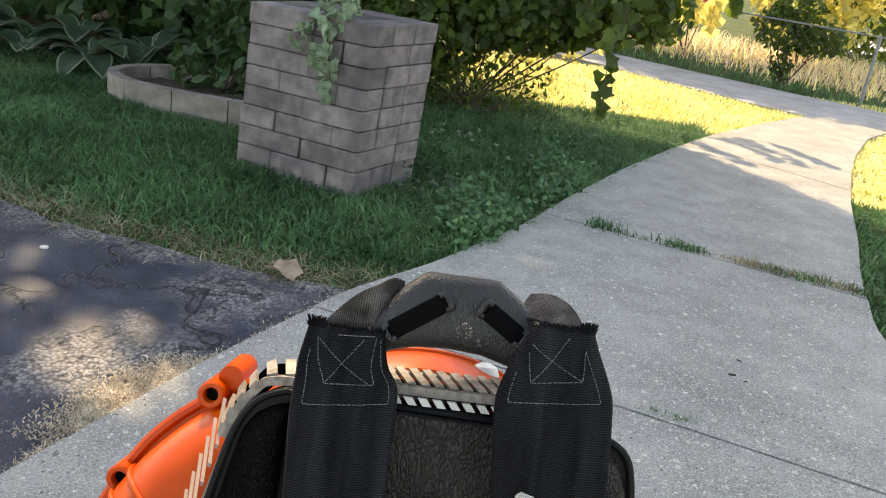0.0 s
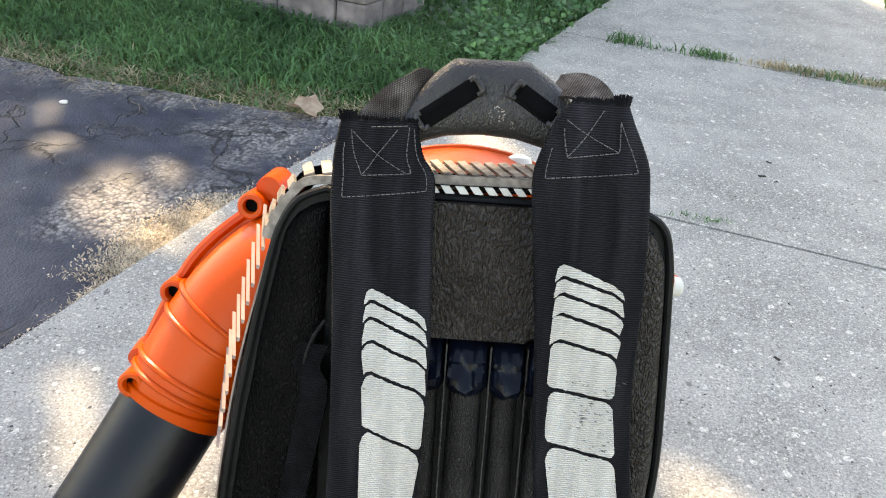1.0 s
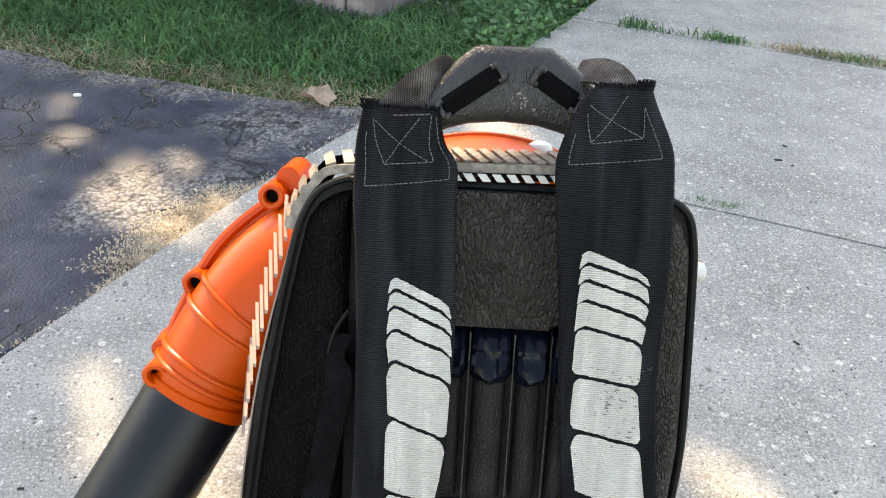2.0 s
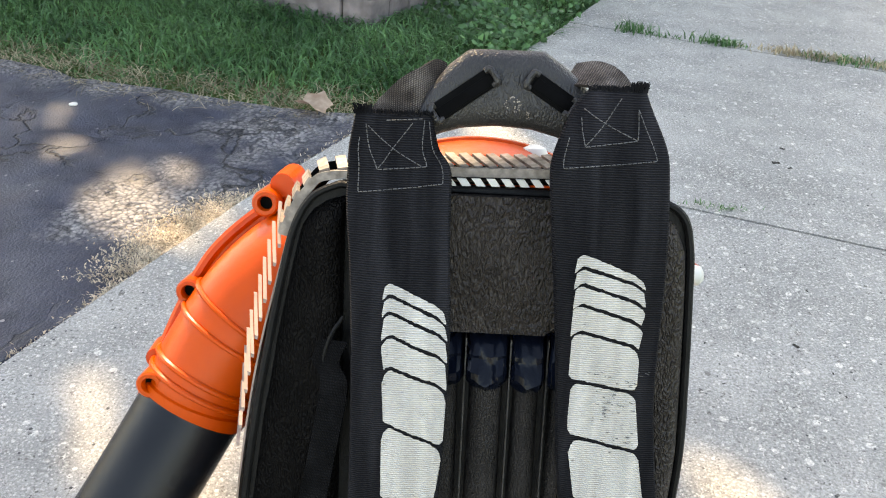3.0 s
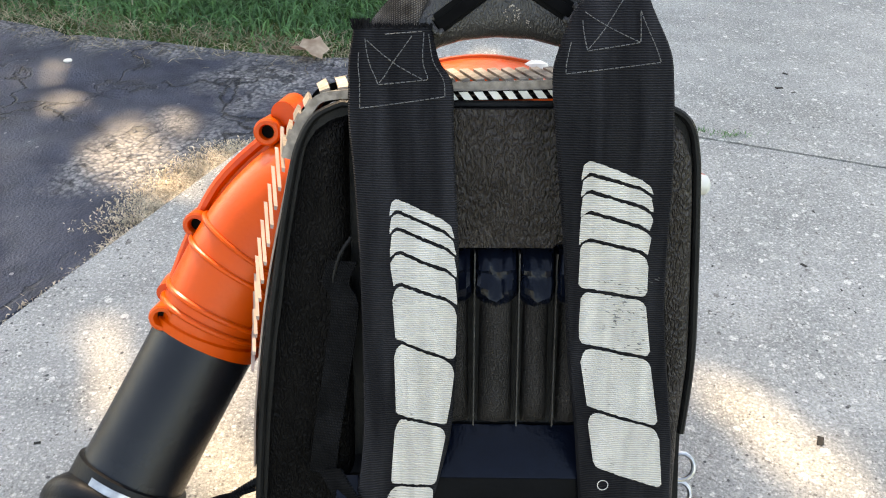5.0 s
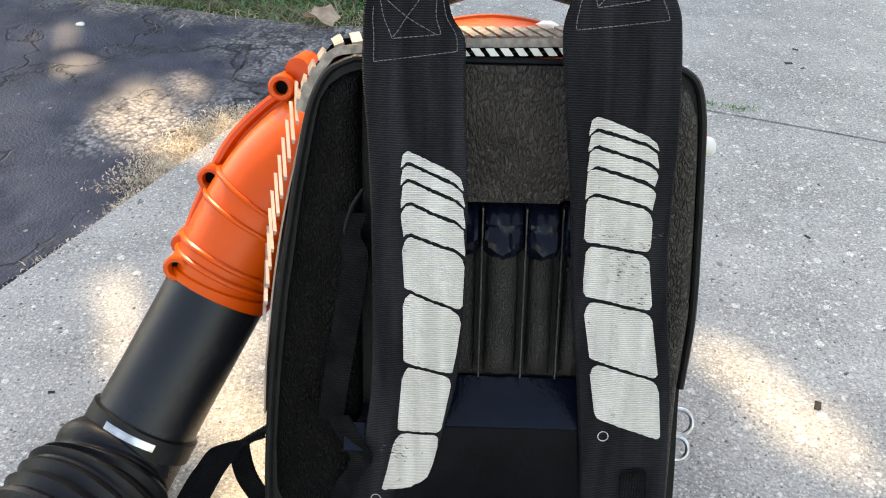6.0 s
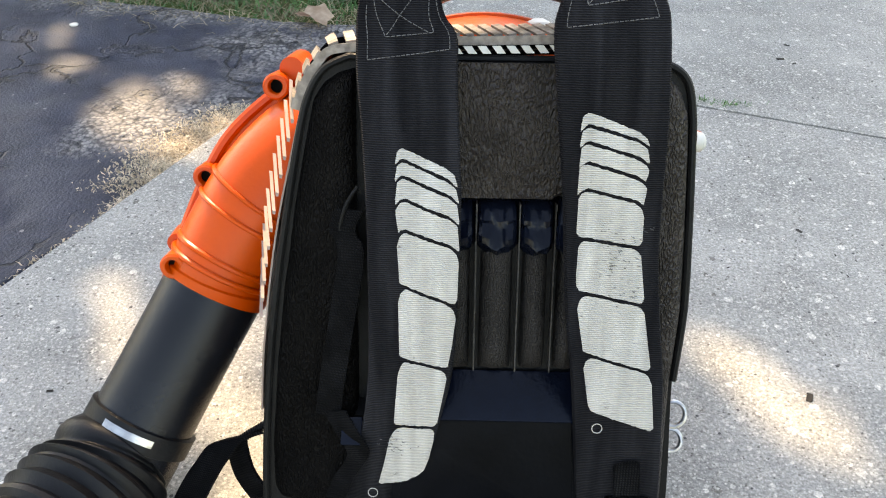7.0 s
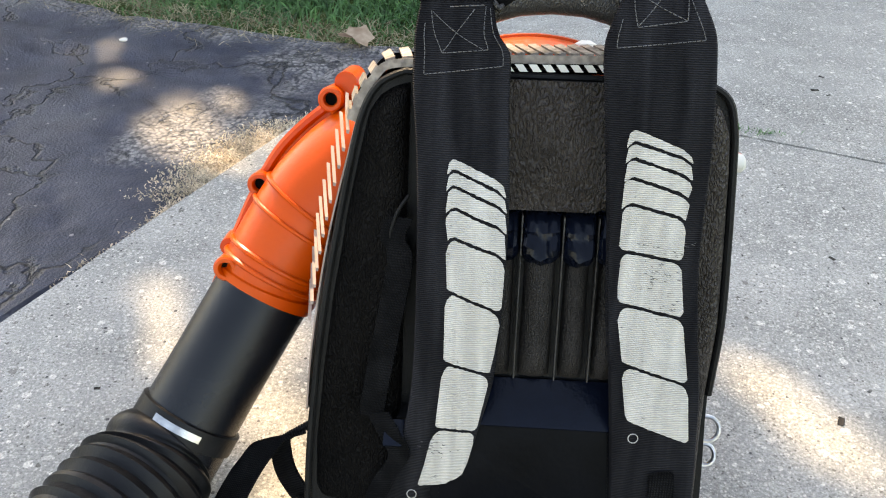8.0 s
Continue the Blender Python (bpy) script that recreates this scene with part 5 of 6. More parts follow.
# dark grime rubbed into some of the printed blocks
for tab, st, z, a, sz, sa, n in ((STRAP_R, right, 0.322, 0.05, 0.009, 0.12, 60), (STRAP_R, right, 0.345, 0.10, 0.004, 0.18, 30), (STRAP_L, left, 0.150, 0.02, 0.007, 0.12, 46), (STRAP_R, right, 0.292, 0.18, 0.004, 0.10, 26)):
    bm = bmesh.new()
    for k in range(n // 2):
        c = strap_point(tab, random.gauss(z, sz), random.gauss(a, sa), 0.0013)
        box(bm, c, (random.uniform(0.0008, 0.0034), 0.0004, random.uniform(0.0002, 0.0006)), 0.0, Matrix.Rotation(random.uniform(-0.1, 0.5), 4, "Y"))
    grime = part("grime", bm, M_THREAD, st, "dark grime rubbed into the print")
    grime["kind"] = "stuff"
# small ring marks and a sewn label with a buckle at the lower end
for tab, z, a, st in ((STRAP_R, 0.1717, -0.245, right), (STRAP_L, 0.0967, -0.078, left)):
    c = strap_point(tab, z, a, 0.0013)
    part("printed_ring", sweep(bmesh.new(), [c + Vector((math.cos(k * math.pi / 12) * 0.0042, 0, math.sin(k * math.pi / 12) * 0.0042)) for k in range(25)], 0.0004, 5, False), M_PRINT, st)
bm = patch(STRAP_R, [(-0.06, 0.137), (0.24, 0.140), (0.25, 0.104), (-0.05, 0.102)], 0.002, 0.0025)
part("sewn_patch", bm, M_BELT, right)
part("stitching", stitches(STRAP_R, [((-0.06, 0.137), (0.24, 0.140)), ((-0.06, 0.137), (-0.05, 0.104)), ((0.24, 0.140), (0.25, 0.106))], 0.0032), M_BELT, right)
c = strap_point(STRAP_R, 0.092, 0.10, 0.004)
bm = bmesh.new()
for dx, dz, sx, sz in ((0, 0.009, 0.038, 0.006), (0, -0.009, 0.038, 0.006), (-0.016, 0, 0.006, 0.024), (0.016, 0, 0.006, 0.024)):
    box(bm, c + Vector((dx, 0, dz)), (sx, 0.006, sz), 0.0015)
part("buckle", bm, M_BLACK, right, "black plastic ladder buckle")


def ribbon(bm, centres, sides, thick=0.002):
    """A flat band through centres, half its width along sides."""
    uvl = bm.loops.layers.uv.new("UVMap")
    rings, run = [], [0.0]
    for i, (c, s) in enumerate(zip(centres, sides)):
        c, s = Vector(c), Vector(s)
        d = (Vector(centres[min(i + 1, len(centres) - 1)]) - Vector(centres[max(i - 1, 0)])).normalized()
        nrm = d.cross(s).normalized() * thick / 2
        rings.append([bm.verts.new(p) for p in (c - s - nrm, c + s - nrm, c + s + nrm, c - s + nrm)])
        if i:
            run.append(run[-1] + (Vector(centres[i]) - Vector(centres[i - 1])).length)
    for j, (p, q) in enumerate(zip(rings, rings[1:])):
        for i in range(4):
            f = bm.faces.new((p[i], p[(i + 1) % 4], q[(i + 1) % 4], q[i]))
            for loop, (ii, jj) in zip(f.loops, ((i, j), (i + 1, j), (i + 1, j + 1), (i, j + 1))):
                loop[uvl].uv = (0.0 if ii % 4 in (0, 3) else 0.04, run[jj])
    bm.faces.new(rings[0])
    bm.faces.new(rings[-1])
    return bm


# webbing loops between handle and straps
c = smooth_path([(-0.100, -0.020, 0.512), (-0.090, -0.017, 0.524), (-0.076, -0.013, 0.537), (-0.0615, -0.010, 0.545), (-0.050, 0.002, 0.552), (-0.042, 0.014, 0.550)], 6)
part("webbing_loop", ribbon(bmesh.new(), c, [Vector((0.0, 0.003, 0.010 + 0.0055 * min(1.0, i / 16))) for i in range(len(c))]), M_WEB, blower, "worn brownish webbing loop")
c = smooth_path([(0.093, -0.030, 0.532), (0.087, -0.024, 0.548), (0.078, -0.012, 0.558), (0.066, 0.000, 0.562), (0.052, 0.010, 0.560)], 6)
part("webbing_loop", ribbon(bmesh.new(), c, [(0.007, 0.016, 0.009) for i in range(len(c))]), M_WEB, blower, "worn brownish webbing loop")
# adjusting strap and cord on the side cushion
c = smooth_path([(-0.118, -0.022, 0.352), (-0.124, -0.024, 0.335), (-0.117, -0.026, 0.318), (-0.124, -0.023, 0.27), (-0.136, -0.021, 0.20), (-0.140, -0.021, 0.17)], 6)
part("side_webbing", ribbon(bmesh.new(), c, [(0.011, -0.003, 0.0)] * len(c)), M_BELT, blower)
c = smooth_path([(-0.134, -0.024, 0.175), (-0.122, -0.034, 0.160), (-0.113, -0.034, 0.140), (-0.127, -0.026, 0.112), (-0.135, -0.022, 0.09)], 6)
part("side_webbing", ribbon(bmesh.new(), c, [(0.010, -0.006, 0.004)] * len(c)), M_BELT, blower)
part("strap_adjuster", box(bmesh.new(), (-0.1185, -0.031, 0.160), (0.018, 0.004, 0.024), 0.0015, Matrix.Rotation(radians(-38), 4, "X")), M_GLOSS_SKY, blower, "glossy black strap adjuster")
bm = sweep(bmesh.new(), smooth_path([(-0.112, -0.018, 0.37), (-0.121, -0.022, 0.355), (-0.126, -0.023, 0.335), (-0.122, -0.022, 0.318), (-0.112, -0.02, 0.312)], 6), 0.0016, 8)
part("cord", bm, M_BLACK, blower)
# waist belt hanging beside the pad, with its cord
c = smooth_path([(-0.228, 0.034, 0.118), (-0.246, 0.030, 0.112), (-0.257, 0.026, 0.098), (-0.268, 0.022, 0.082), (-0.284, 0.014, 0.050), (-0.292, 0.006, 0.022)], 7)
part("waist_belt", ribbon(bmesh.new(), c, [(0.0185, -0.006, 0.0075)] * len(c), 0.003), M_BELT, blower, "black webbing waist belt")
c = smooth_path([(-0.236, 0.034, 0.116), (-0.236, 0.036, 0.100), (-0.230, 0.034, 0.078), (-0.214, 0.028, 0.058), (-0.196, 0.024, 0.045)], 6)
part("waist_belt", ribbon(bmesh.new(), c, [(0.011, -0.008, 0.008)] * len(c), 0.003), M_BELT, blower, "black webbing waist belt")
cord = smooth_path([(-0.236, 0.034, 0.112), (-0.220, 0.036, 0.122), (-0.200, 0.036, 0.134), (-0.180, 0.03, 0.140)], 16)
part("cord", sweep(bmesh.new(), cord, [0.0036 + 0.0009 * (i % 2) for i in range(len(cord))], 10), M_BLACK, blower, "ribbed black cord")
# steel rings at the other side
for z, r in ((0.157, 0.011), (0.131, 0.0095)):
    part("ring", sweep(bmesh.new(), [(0.166 + math.cos(k * math.pi / 14) * r, 0.02 + math.sin(k * math.pi / 14) * 0.003, z + math.sin(k * math.pi / 14) * r) for k in range(29)], 0.0021, 8, False), M_STEEL, blower, "bright steel ring")

# ---- grey brick pillar ----
pillar = thing("brick_pillar", "low pillar of dry-laid grey bricks with trailing ivy, standing in the lawn", "pillar")
P0, PL, PR = Vector((-0.24, 2.37, 0)), Vector((-0.64, 2.545, 0)), Vector((-0.075, 2.66, 0))
ex, ey = (PL - P0).normalized(), (PR - P0).normalized()
LX, LY, COURSE = (PL - P0).length, (PR - P0).length, 0.0625
bm = bmesh.new()
inner = [P0 + ex * a + ey * b for a, b in ((0.02, 0.02), (LX - 0.02, 0.02), (LX - 0.02, LY - 0.02), (0.02, LY - 0.02))]
lowv, topv = [bm.verts.new(p + Vector((0, 0, -0.03))) for p in inner], [bm.verts.new(p + Vector((0.02, 0, 8 * COURSE - 0.01))) for p in inner]
bm.faces.new(lowv)
bm.faces.new(topv)
for i in range(4):
    bm.faces.new((lowv[i], lowv[(i + 1) % 4], topv[(i + 1) % 4], topv[i]))
part("core", bm, M_MORTAR, pillar, "dark hollow core between the bricks")


def brick(a0, a1, b0, b1, z0, z1, tilt):
    bm = bmesh.new()
    g = 0.002
    j = [random.uniform(-0.004, 0.004) for _ in range(2)]
    co = []
    for z in (z0 + g * 0.6, z1 - g * 0.6):
        for a, b in ((a0 + g, b0 + g), (a1 - g, b0 + g), (a1 - g, b1 - g), (a0 + g, b1 - g)):
            co.append(P0 + ex * (a + j[0] * (a0 < 0.01 or a1 > LX - 0.01)) + ey * (b + j[1] * (b0 < 0.01)) + Vector((tilt * z, 0, z)))
    vs = [bm.verts.new(p) for p in co]
    for q in ((3, 2, 1, 0), (4, 5, 6, 7), (0, 1, 5, 4), (1, 2, 6, 5), (2, 3, 7, 6), (3, 0, 4, 7)):
        bm.faces.new([vs[i] for i in q])
    bmesh.ops.bevel(bm, geom=list(bm.edges), offset=0.003, segments=1, affect="EDGES")
    return part("brick", bm, M_BRICK, pillar)


D = 0.095
for row in range(8):
    z0, z1 = row * COURSE - (0.03 if row == 0 else 0), (row + 1) * COURSE
    cuts = [0.0, 0.10 + random.uniform(-0.004, 0.004), 0.305, LX] if row % 2 == 0 else [0.0, 0.205, LX - 0.10, LX] if row % 4 == 1 else [0.0, 0.20, LX]
    if row % 2:
        cuts = [0.0, 0.205, LX]
    for a0, a1 in zip(cuts, cuts[1:]):
        brick(a0, a1, 0.0, D, z0, z1, 0.045)
    cuts = [D, LY * 0.63, LY] if row % 2 else [D, 0.205, LY]
    for b0, b1 in zip(cuts, cuts[1:]):
        brick(0.0, D, b0, b1, z0, z1, 0.045)
    for a0, a1 in ((D, LX * 0.6), (LX * 0.6, LX)):
        brick(a0, a1, LY - D, LY, z0, z1, 0.045)
    brick(LX - D, LX, D, LY - D, z0, z1, 0.045)

# ivy trailing over the pillar
ivy = thing("ivy", "pale variegated ivy trailing over the brick pillar", "ivy", Matrix.Translation(P0))
face_n = Vector((ex.y, -ex.x, 0))
face_n = face_n if face_n.y < 0 else -face_n
runs = [[(0.16, 0.06, 0.50), (0.145, -0.012, 0.46), (0.12, -0.016, 0.36), (0.105, -0.014, 0.27)], [(0.17, 0.06, 0.50), (0.21, -0.012, 0.47), (0.25, -0.014, 0.42)], [(0.12, 0.05, 0.51), (0.13, -0.012, 0.44), (0.15, -0.014, 0.38)], [(0.12, 0.1, 0.51), (0.15, 0.05, 0.54), (0.18, 0.02, 0.53)], [(0.10, 0.06, 0.53), (0.11, -0.01, 0.50), (0.13, -0.014, 0.42)]]
stem = bmesh.new()
pts, nrm = [], []
for run in runs:
    p = [ex * a + ey * b + Vector((0.045 * z, 0, z)) for a, b, z in smooth_path(run, 8)]
    sweep(stem, p, 0.0016, 5)
    for q in p[4::2]:
        for _ in range(2):
            pts.append(np.array(q) + rng.normal(size=3) * 0.014 + np.array(face_n) * 0.012)
            nrm.append(np.array(face_n) + rng.normal(size=3) * 0.45)
part("trailing_stem", stem, M_BARK, ivy)
for k in range(16):
    pts.append(np.array(ex * rng.uniform(0.08, 0.22) + ey * rng.uniform(0.0, 0.12) + Vector((0.02, 0, rng.uniform(0.5, 0.58)))))
    nrm.append(np.array(face_n) + rng.normal(size=3) * 0.5)
leaf_cloud("foliage", pts, nrm, rng.uniform(0.026, 0.046, len(pts)), M_IVY, ivy)
# ground ivy at the pillar's foot and at the walk's corner
for label, cx, cy, sx, sy, n, mt in (("broad-leaved ground ivy at the pillar's foot", -0.02, 2.52, 0.06, 0.07, 60, M_HOSTA), ("broad-leaved weeds spilling onto the concrete walk", 0.15, 2.26, 0.06, 0.13, 620, M_GRASS), ("leafy weeds along the walk's edge", 0.42, 2.80, 0.07, 0.32, 420, M_GRASS), ("white-edged leaves beside the pillar", 0.02, 3.22, 0.07, 0.03, 26, M_PALE)):
    g = np.stack([rng.normal(cx, sx, n), rng.normal(cy, sy, n)], 1)
    g = g[~inside_walk(g[:, 0] - 0.03, g[:, 1])]
    p = np.column_stack([g, rng.uniform(0.0, 0.065, len(g))])
    ob = leaf_cloud("ground_ivy", p, rng.normal(size=(len(p), 3)) * 0.5 + np.array([0, -0.3, 1]), rng.uniform(0.011, 0.023, len(p)), mt)
    tagged(ob, label, "weeds", kind="stuff")

# weeds in the walk's joint
joint_a, joint_b = Vector((0.33, 2.47, 0)), Vector((1.30, 2.12, 0))
for s, spread, h, n in ((0.20, 0.028, 0.050, 90), (0.26, 0.03, 0.022, 50), (0.42, 0.03, 0.040, 110), (0.47, 0.02, 0.034, 80), (0.66, 0.07, 0.034, 260), (0.78, 0.06, 0.030, 220), (0.88, 0.06, 0.026, 220), (0.97, 0.05, 0.036, 160)):
    c = joint_a.lerp(joint_b, s)
    t = rng.normal(0, spread, n)
    d = (joint_b - joint_a).normalized()
    ob = blades("weed", c.x + d.x * t + rng.normal(0, 0.014, n), c.y + d.y * t + rng.normal(0, 0.014, n), rng.uniform(0.4, 1, n) * h, rng.uniform(0.002, 0.005, n), 1.3, M_STRAW if s in (0.66, 0.88) else M_GRASS, z=-0.004)
    tagged(ob, "weed tuft growing from the concrete joint", "weed", "weeds in the joint", "stuff")
for x, y, n in ((0.54, 1.315, 60), (0.50, 1.33, 30)):
    ob = blades("weed", rng.normal(x, 0.018, n), rng.normal(y, 0.004, n), rng.uniform(0.006, 0.018, n), rng.uniform(0.001, 0.003, n), 1.3, M_GRASS, z=-0.004)
    tagged(ob, "tiny weed in the narrow concrete joint", "weed", "weeds in the joint", "stuff")

# dry leaf on the asphalt edge
bm = bmesh.new()
tip = [(0, 0.046), (0.014, 0.034), (0.034, 0.036), (0.036, 0.016), (0.050, 0.004), (0.036, -0.014), (0.026, -0.034), (0.004, -0.030), (-0.014, -0.038), (-0.028, -0.018), (-0.046, -0.012), (-0.038, 0.010), (-0.036, 0.030), (-0.015, 0.030)]
mid = bm.verts.new((0, 0, 0.012))
rim = [bm.verts.new((1.05 * x, 1.05 * y, 0.002 + 0.026 * (abs(x) / 0.05) ** 1.5 + 0.014 * abs(math.sin(3 * i)) * random.uniform(0.3, 1))) for i, (x, y) in enumerate(tip)]
for i in range(len(rim)):
    bm.faces.new((mid, rim[i], rim[(i + 1) % len(rim)]))
leaf = new("fallen_leaf", mesh_of("fallen_leaf", bm, M_DRYLEAF, 60))
leaf.matrix_world = pose(-0.298, 1.712, -0.006, 10, 4, 70)
tagged(leaf, "curled tan dry maple leaf on the asphalt", "leaf")
# pale stone lying on the asphalt
bm = bmesh.new()
bmesh.ops.create_icosphere(bm, subdivisions=2, radius=0.008)
for v in bm.verts:
    v.co = Vector((v.co.x * 1.3, v.co.y * 0.9, v.co.z * 0.6)) * (1 + 0.2 * noise.noise(v.co * 200))
pebble = new("pebble", mesh_of("pebble", bm, M_WHITE))
pebble.matrix_world = pose(-0.834, 1.687, -0.008, 0, 0, 20)
tagged(pebble, "small pale stone lying on the asphalt", "stone")
# dark bits of bark on the concrete
for x, y, s in ((0.69, 1.527, 0.012), (0.725, 1.60, 0.009), (0.712, 1.505, 0.007), (0.537, 0.903, 0.008), (0.445, 0.565, 0.011), (0.60, 1.05, 0.005), (0.52, 1.12, 0.004), (0.66, 0.80, 0.005), (0.88, 1.20, 0.005), (-0.43, 0.55, 0.006), (0.406, 0.901, 0.0035), (0.578, 0.932, 0.0040), (0.570, 0.845, 0.0038), (0.571, 0.797, 0.0042), (0.412, 0.812, 0.0034), (0.493, 0.769, 0.0038), (0.376, 0.687, 0.0026), (0.488, 0.638, 0.0030), (0.415, 0.954, 0.0026), (0.595, 0.833, 0.0032)):
    bm = box(bmesh.new(), (0, 0, 0), (1.2 * s, s * 0.55, s * 0.14), s * 0.05)
    for v in bm.verts:
        v.co += Vector(rng.normal(size=3)) * s * 0.06
    ob = new("bark_chip", mesh_of("bark_chip", bm, M_DARK))
    ob.matrix_world = pose(x, y, s * 0.12, 0, 0, random.uniform(0, 180))
    tagged(ob, "small dark bark chip on the concrete", "bark chip", "bark chips on the walk")

# ---- planting bed edged with curved stone ----
bed = thing("planter_edging", "low curved edging of tan concrete blocks round a bed", "edging")
RING = smooth_path([(-0.62, 3.02), (-0.80, 3.05), (-1.02, 3.08), (-1.22, 3.15), (-1.34, 3.30), (-1.27, 3.48), (-1.06, 3.56), (-0.80, 3.54), (-0.62, 3.48)], 6)
for k in range(0, len(RING) - 6, 6):
    bm = bmesh.new()
    seg = RING[k:k + 7]
    rings = []
    for i, p in enumerate(seg):
        q0, q1 = Vector(RING[max(0, k + i - 1)]), Vector(RING[min(len(RING) - 1, k + i + 1)])
        d = (q1 - q0).normalized()
        nrm = Vector((d.y, -d.x))
        c = Vector(p) + d * (0.0025 if i == 0 else -0.0025 if i == 6 else 0)
        o = c - nrm * 0.022
        w = c + nrm * 0.022
        rings.append([bm.verts.new((o.x, o.y, -0.03)), bm.verts.new((w.x, w.y, -0.03)), bm.verts.new((w.x, w.y, 0.078)), bm.verts.new((o.x, o.y, 0.078))])
    for a, b in zip(rings, rings[1:]):
        for i in range(4):
            bm.faces.new((a[i], a[(i + 1) % 4], b[(i + 1) % 4], b[i]))
    bm.faces.new(rings[0])
    bm.faces.new(rings[-1])
    part("edging_block", bm, M_EDGE, bed)
bm = bmesh.new()
vs = [bm.verts.new((p[0], p[1], 0.02 + 0.01 * random.random())) for p in RING]
cv = bm.verts.new((-0.95, 3.3, 0.05))
for i in range(len(vs)):
    bm.faces.new((cv, vs[i], vs[(i + 1) % len(vs)]))
tagged(new("soil", mesh_of("soil", bm, M_SOIL)), "dark soil in the planting bed", "soil", kind="structure")


def hosta(base, label, count, length):
    """Broad cupped leaves with pale margins, arching from the centre."""
    root = thing("hosta", label, "hosta", Matrix.Translation(base), "hostas by the bed")
    for k in range(count):
        a = 2 * math.pi * k / count * 2.4 + random.uniform(-0.3, 0.3)
        ln = length * random.uniform(0.7, 1.1)
        el = random.uniform(0.35, 1.1)
        for name, shrink, off, mt in (("leaf_margin", 1.0, 0.0, M_PALE), ("leaf", 0.86, 0.002, M_HOSTA)):
            bm = bmesh.new()
            grid = []
            for i in range(9):
                t = i / 8
                tt = 0.5 + (t - 0.5) * (1 if name == "leaf_margin" else 0.9)
                r = 0.03 + ln * tt
                zz = ln * (math.sin(el) * 1.3 * tt - 0.9 * tt * tt) + 0.05
                wd = ln * 0.30 * math.sin(math.pi * min(1, 0.06 + t * 0.94)) ** 0.7 * shrink
                row = []
                for j in (-1, -0.5, 0, 0.5, 1):
                    x = math.cos(a) * r - math.sin(a) * wd * j
                    y = math.sin(a) * r + math.cos(a) * wd * j
                    row.append(bm.verts.new((x, y, zz + off + 0.18 * wd * j * j)))
                grid.append(row)
            for p, q in zip(grid, grid[1:]):
                for j in range(4):
                    bm.faces.new((p[j], p[j + 1], q[j + 1], q[j]))
            part(name, bm, mt, root)


for x, y, n, ln, label in ((-1.58, 3.62, 13, 0.19, "hosta with pale-edged green leaves beside the bed"), (-1.84, 3.58, 12, 0.17, "hosta with pale-edged green leaves beside the bed"), (-2.12, 3.74, 12, 0.18, "hosta with pale-edged green leaves beside the bed"),
                           (-1.44, 3.98, 12, 0.22, "large hosta with pale-edged leaves behind the bed"), (-1.80, 4.05, 12, 0.22, "large hosta with pale-edged leaves behind the bed"), (-2.40, 4.12, 12, 0.22, "large hosta with pale-edged leaves behind the bed")):
    hosta((x, y, 0), label, n, ln)
bm = bmesh.new()
vs = [bm.verts.new((x, y, -0.012)) for x, y in ((-5.0, 4.3), (-2.4, 3.62), (-1.4, 3.5), (-0.5, 3.55), (0.1, 3.9), (0.3, 4.1), (0.1, 4.35), (-0.5, 4.6), (-0.9, 6.6), (-5.0, 7.0))]
bm.faces.new(vs)
ext = bmesh.ops.extrude_edge_only(bm, edges=list(bm.edges))
for v in [q for q in ext["geom"] if isinstance(q, bmesh.types.BMVert)]:
    v.co.z = -0.05
tagged(new("soil", mesh_of("soil", bm, M_SOIL)), "dark shaded soil under the shrubs", "soil", kind="structure")
shrub("shrub", "dark leafy green shrub growing in the bed", (-0.92, 3.33, 0.02), [((0, 0, 0.12), (0.22, 0.12, 0.14), 260), ((0.12, 0.05, 0.32), (0.2, 0.16, 0.26), 420), ((-0.05, 0.1, 0.55), (0.24, 0.18, 0.3), 420)], 0.06, M_LEAF, 8, lobes=False)
shrub("shrub", "tall dark green shrub behind the bed", (-1.2, 4.5, 0), [((0, -0.1, 0.22), (0.9, 0.3, 0.26), 1100), ((0, 0, 0.5), (0.8, 0.35, 0.5), 1500), ((0.5, 0.1, 1.0), (0.7, 0.4, 0.6), 1300), ((-0.6, 0, 1.0), (0.8, 0.4, 0.7), 1300)], 0.10, M_LEAF, 9)
shrub("shrub", "tall dark green shrub behind the hostas", (-2.9, 4.7, 0), [((0, -0.1, 0.2), (1.0, 0.3, 0.26), 900), ((0, 0, 0.5), (0.9, 0.4, 0.55), 1300), ((0.2, 0, 1.2), (1.0, 0.5, 0.7), 1300)], 0.11, M_LEAF, 9)
shrub("shrub", "dense dark green hedge shrub closing the bed", (-2.0, 5.6, 0), [((-1.2, 0, 0.8), (1.3, 0.5, 0.9), 1500), ((0.9, 0, 0.9), (1.2, 0.5, 1.0), 1500)], 0.14, M_LEAF, 8)
# big vine-covered shrub behind the pillar, lit from behind
shrub("vine_shrub", "large overgrown vine shrub, backlit by the sun behind", (0.05, 4.05, 0), [((-0.34, 0.0, 0.34), (0.44, 0.3, 0.34), 1500), ((0.20, 0.0, 0.46), (0.42, 0.28, 0.20), 1300), ((0.66, 0.0, 0.55), (0.36, 0.25, 0.19), 900), ((0.05, 0.2, 1.0), (0.9, 0.5, 0.45), 2200), ((0.70, -0.02, 0.95), (0.42, 0.28, 0.27), 800)], 0.055, M_VINE, 12)
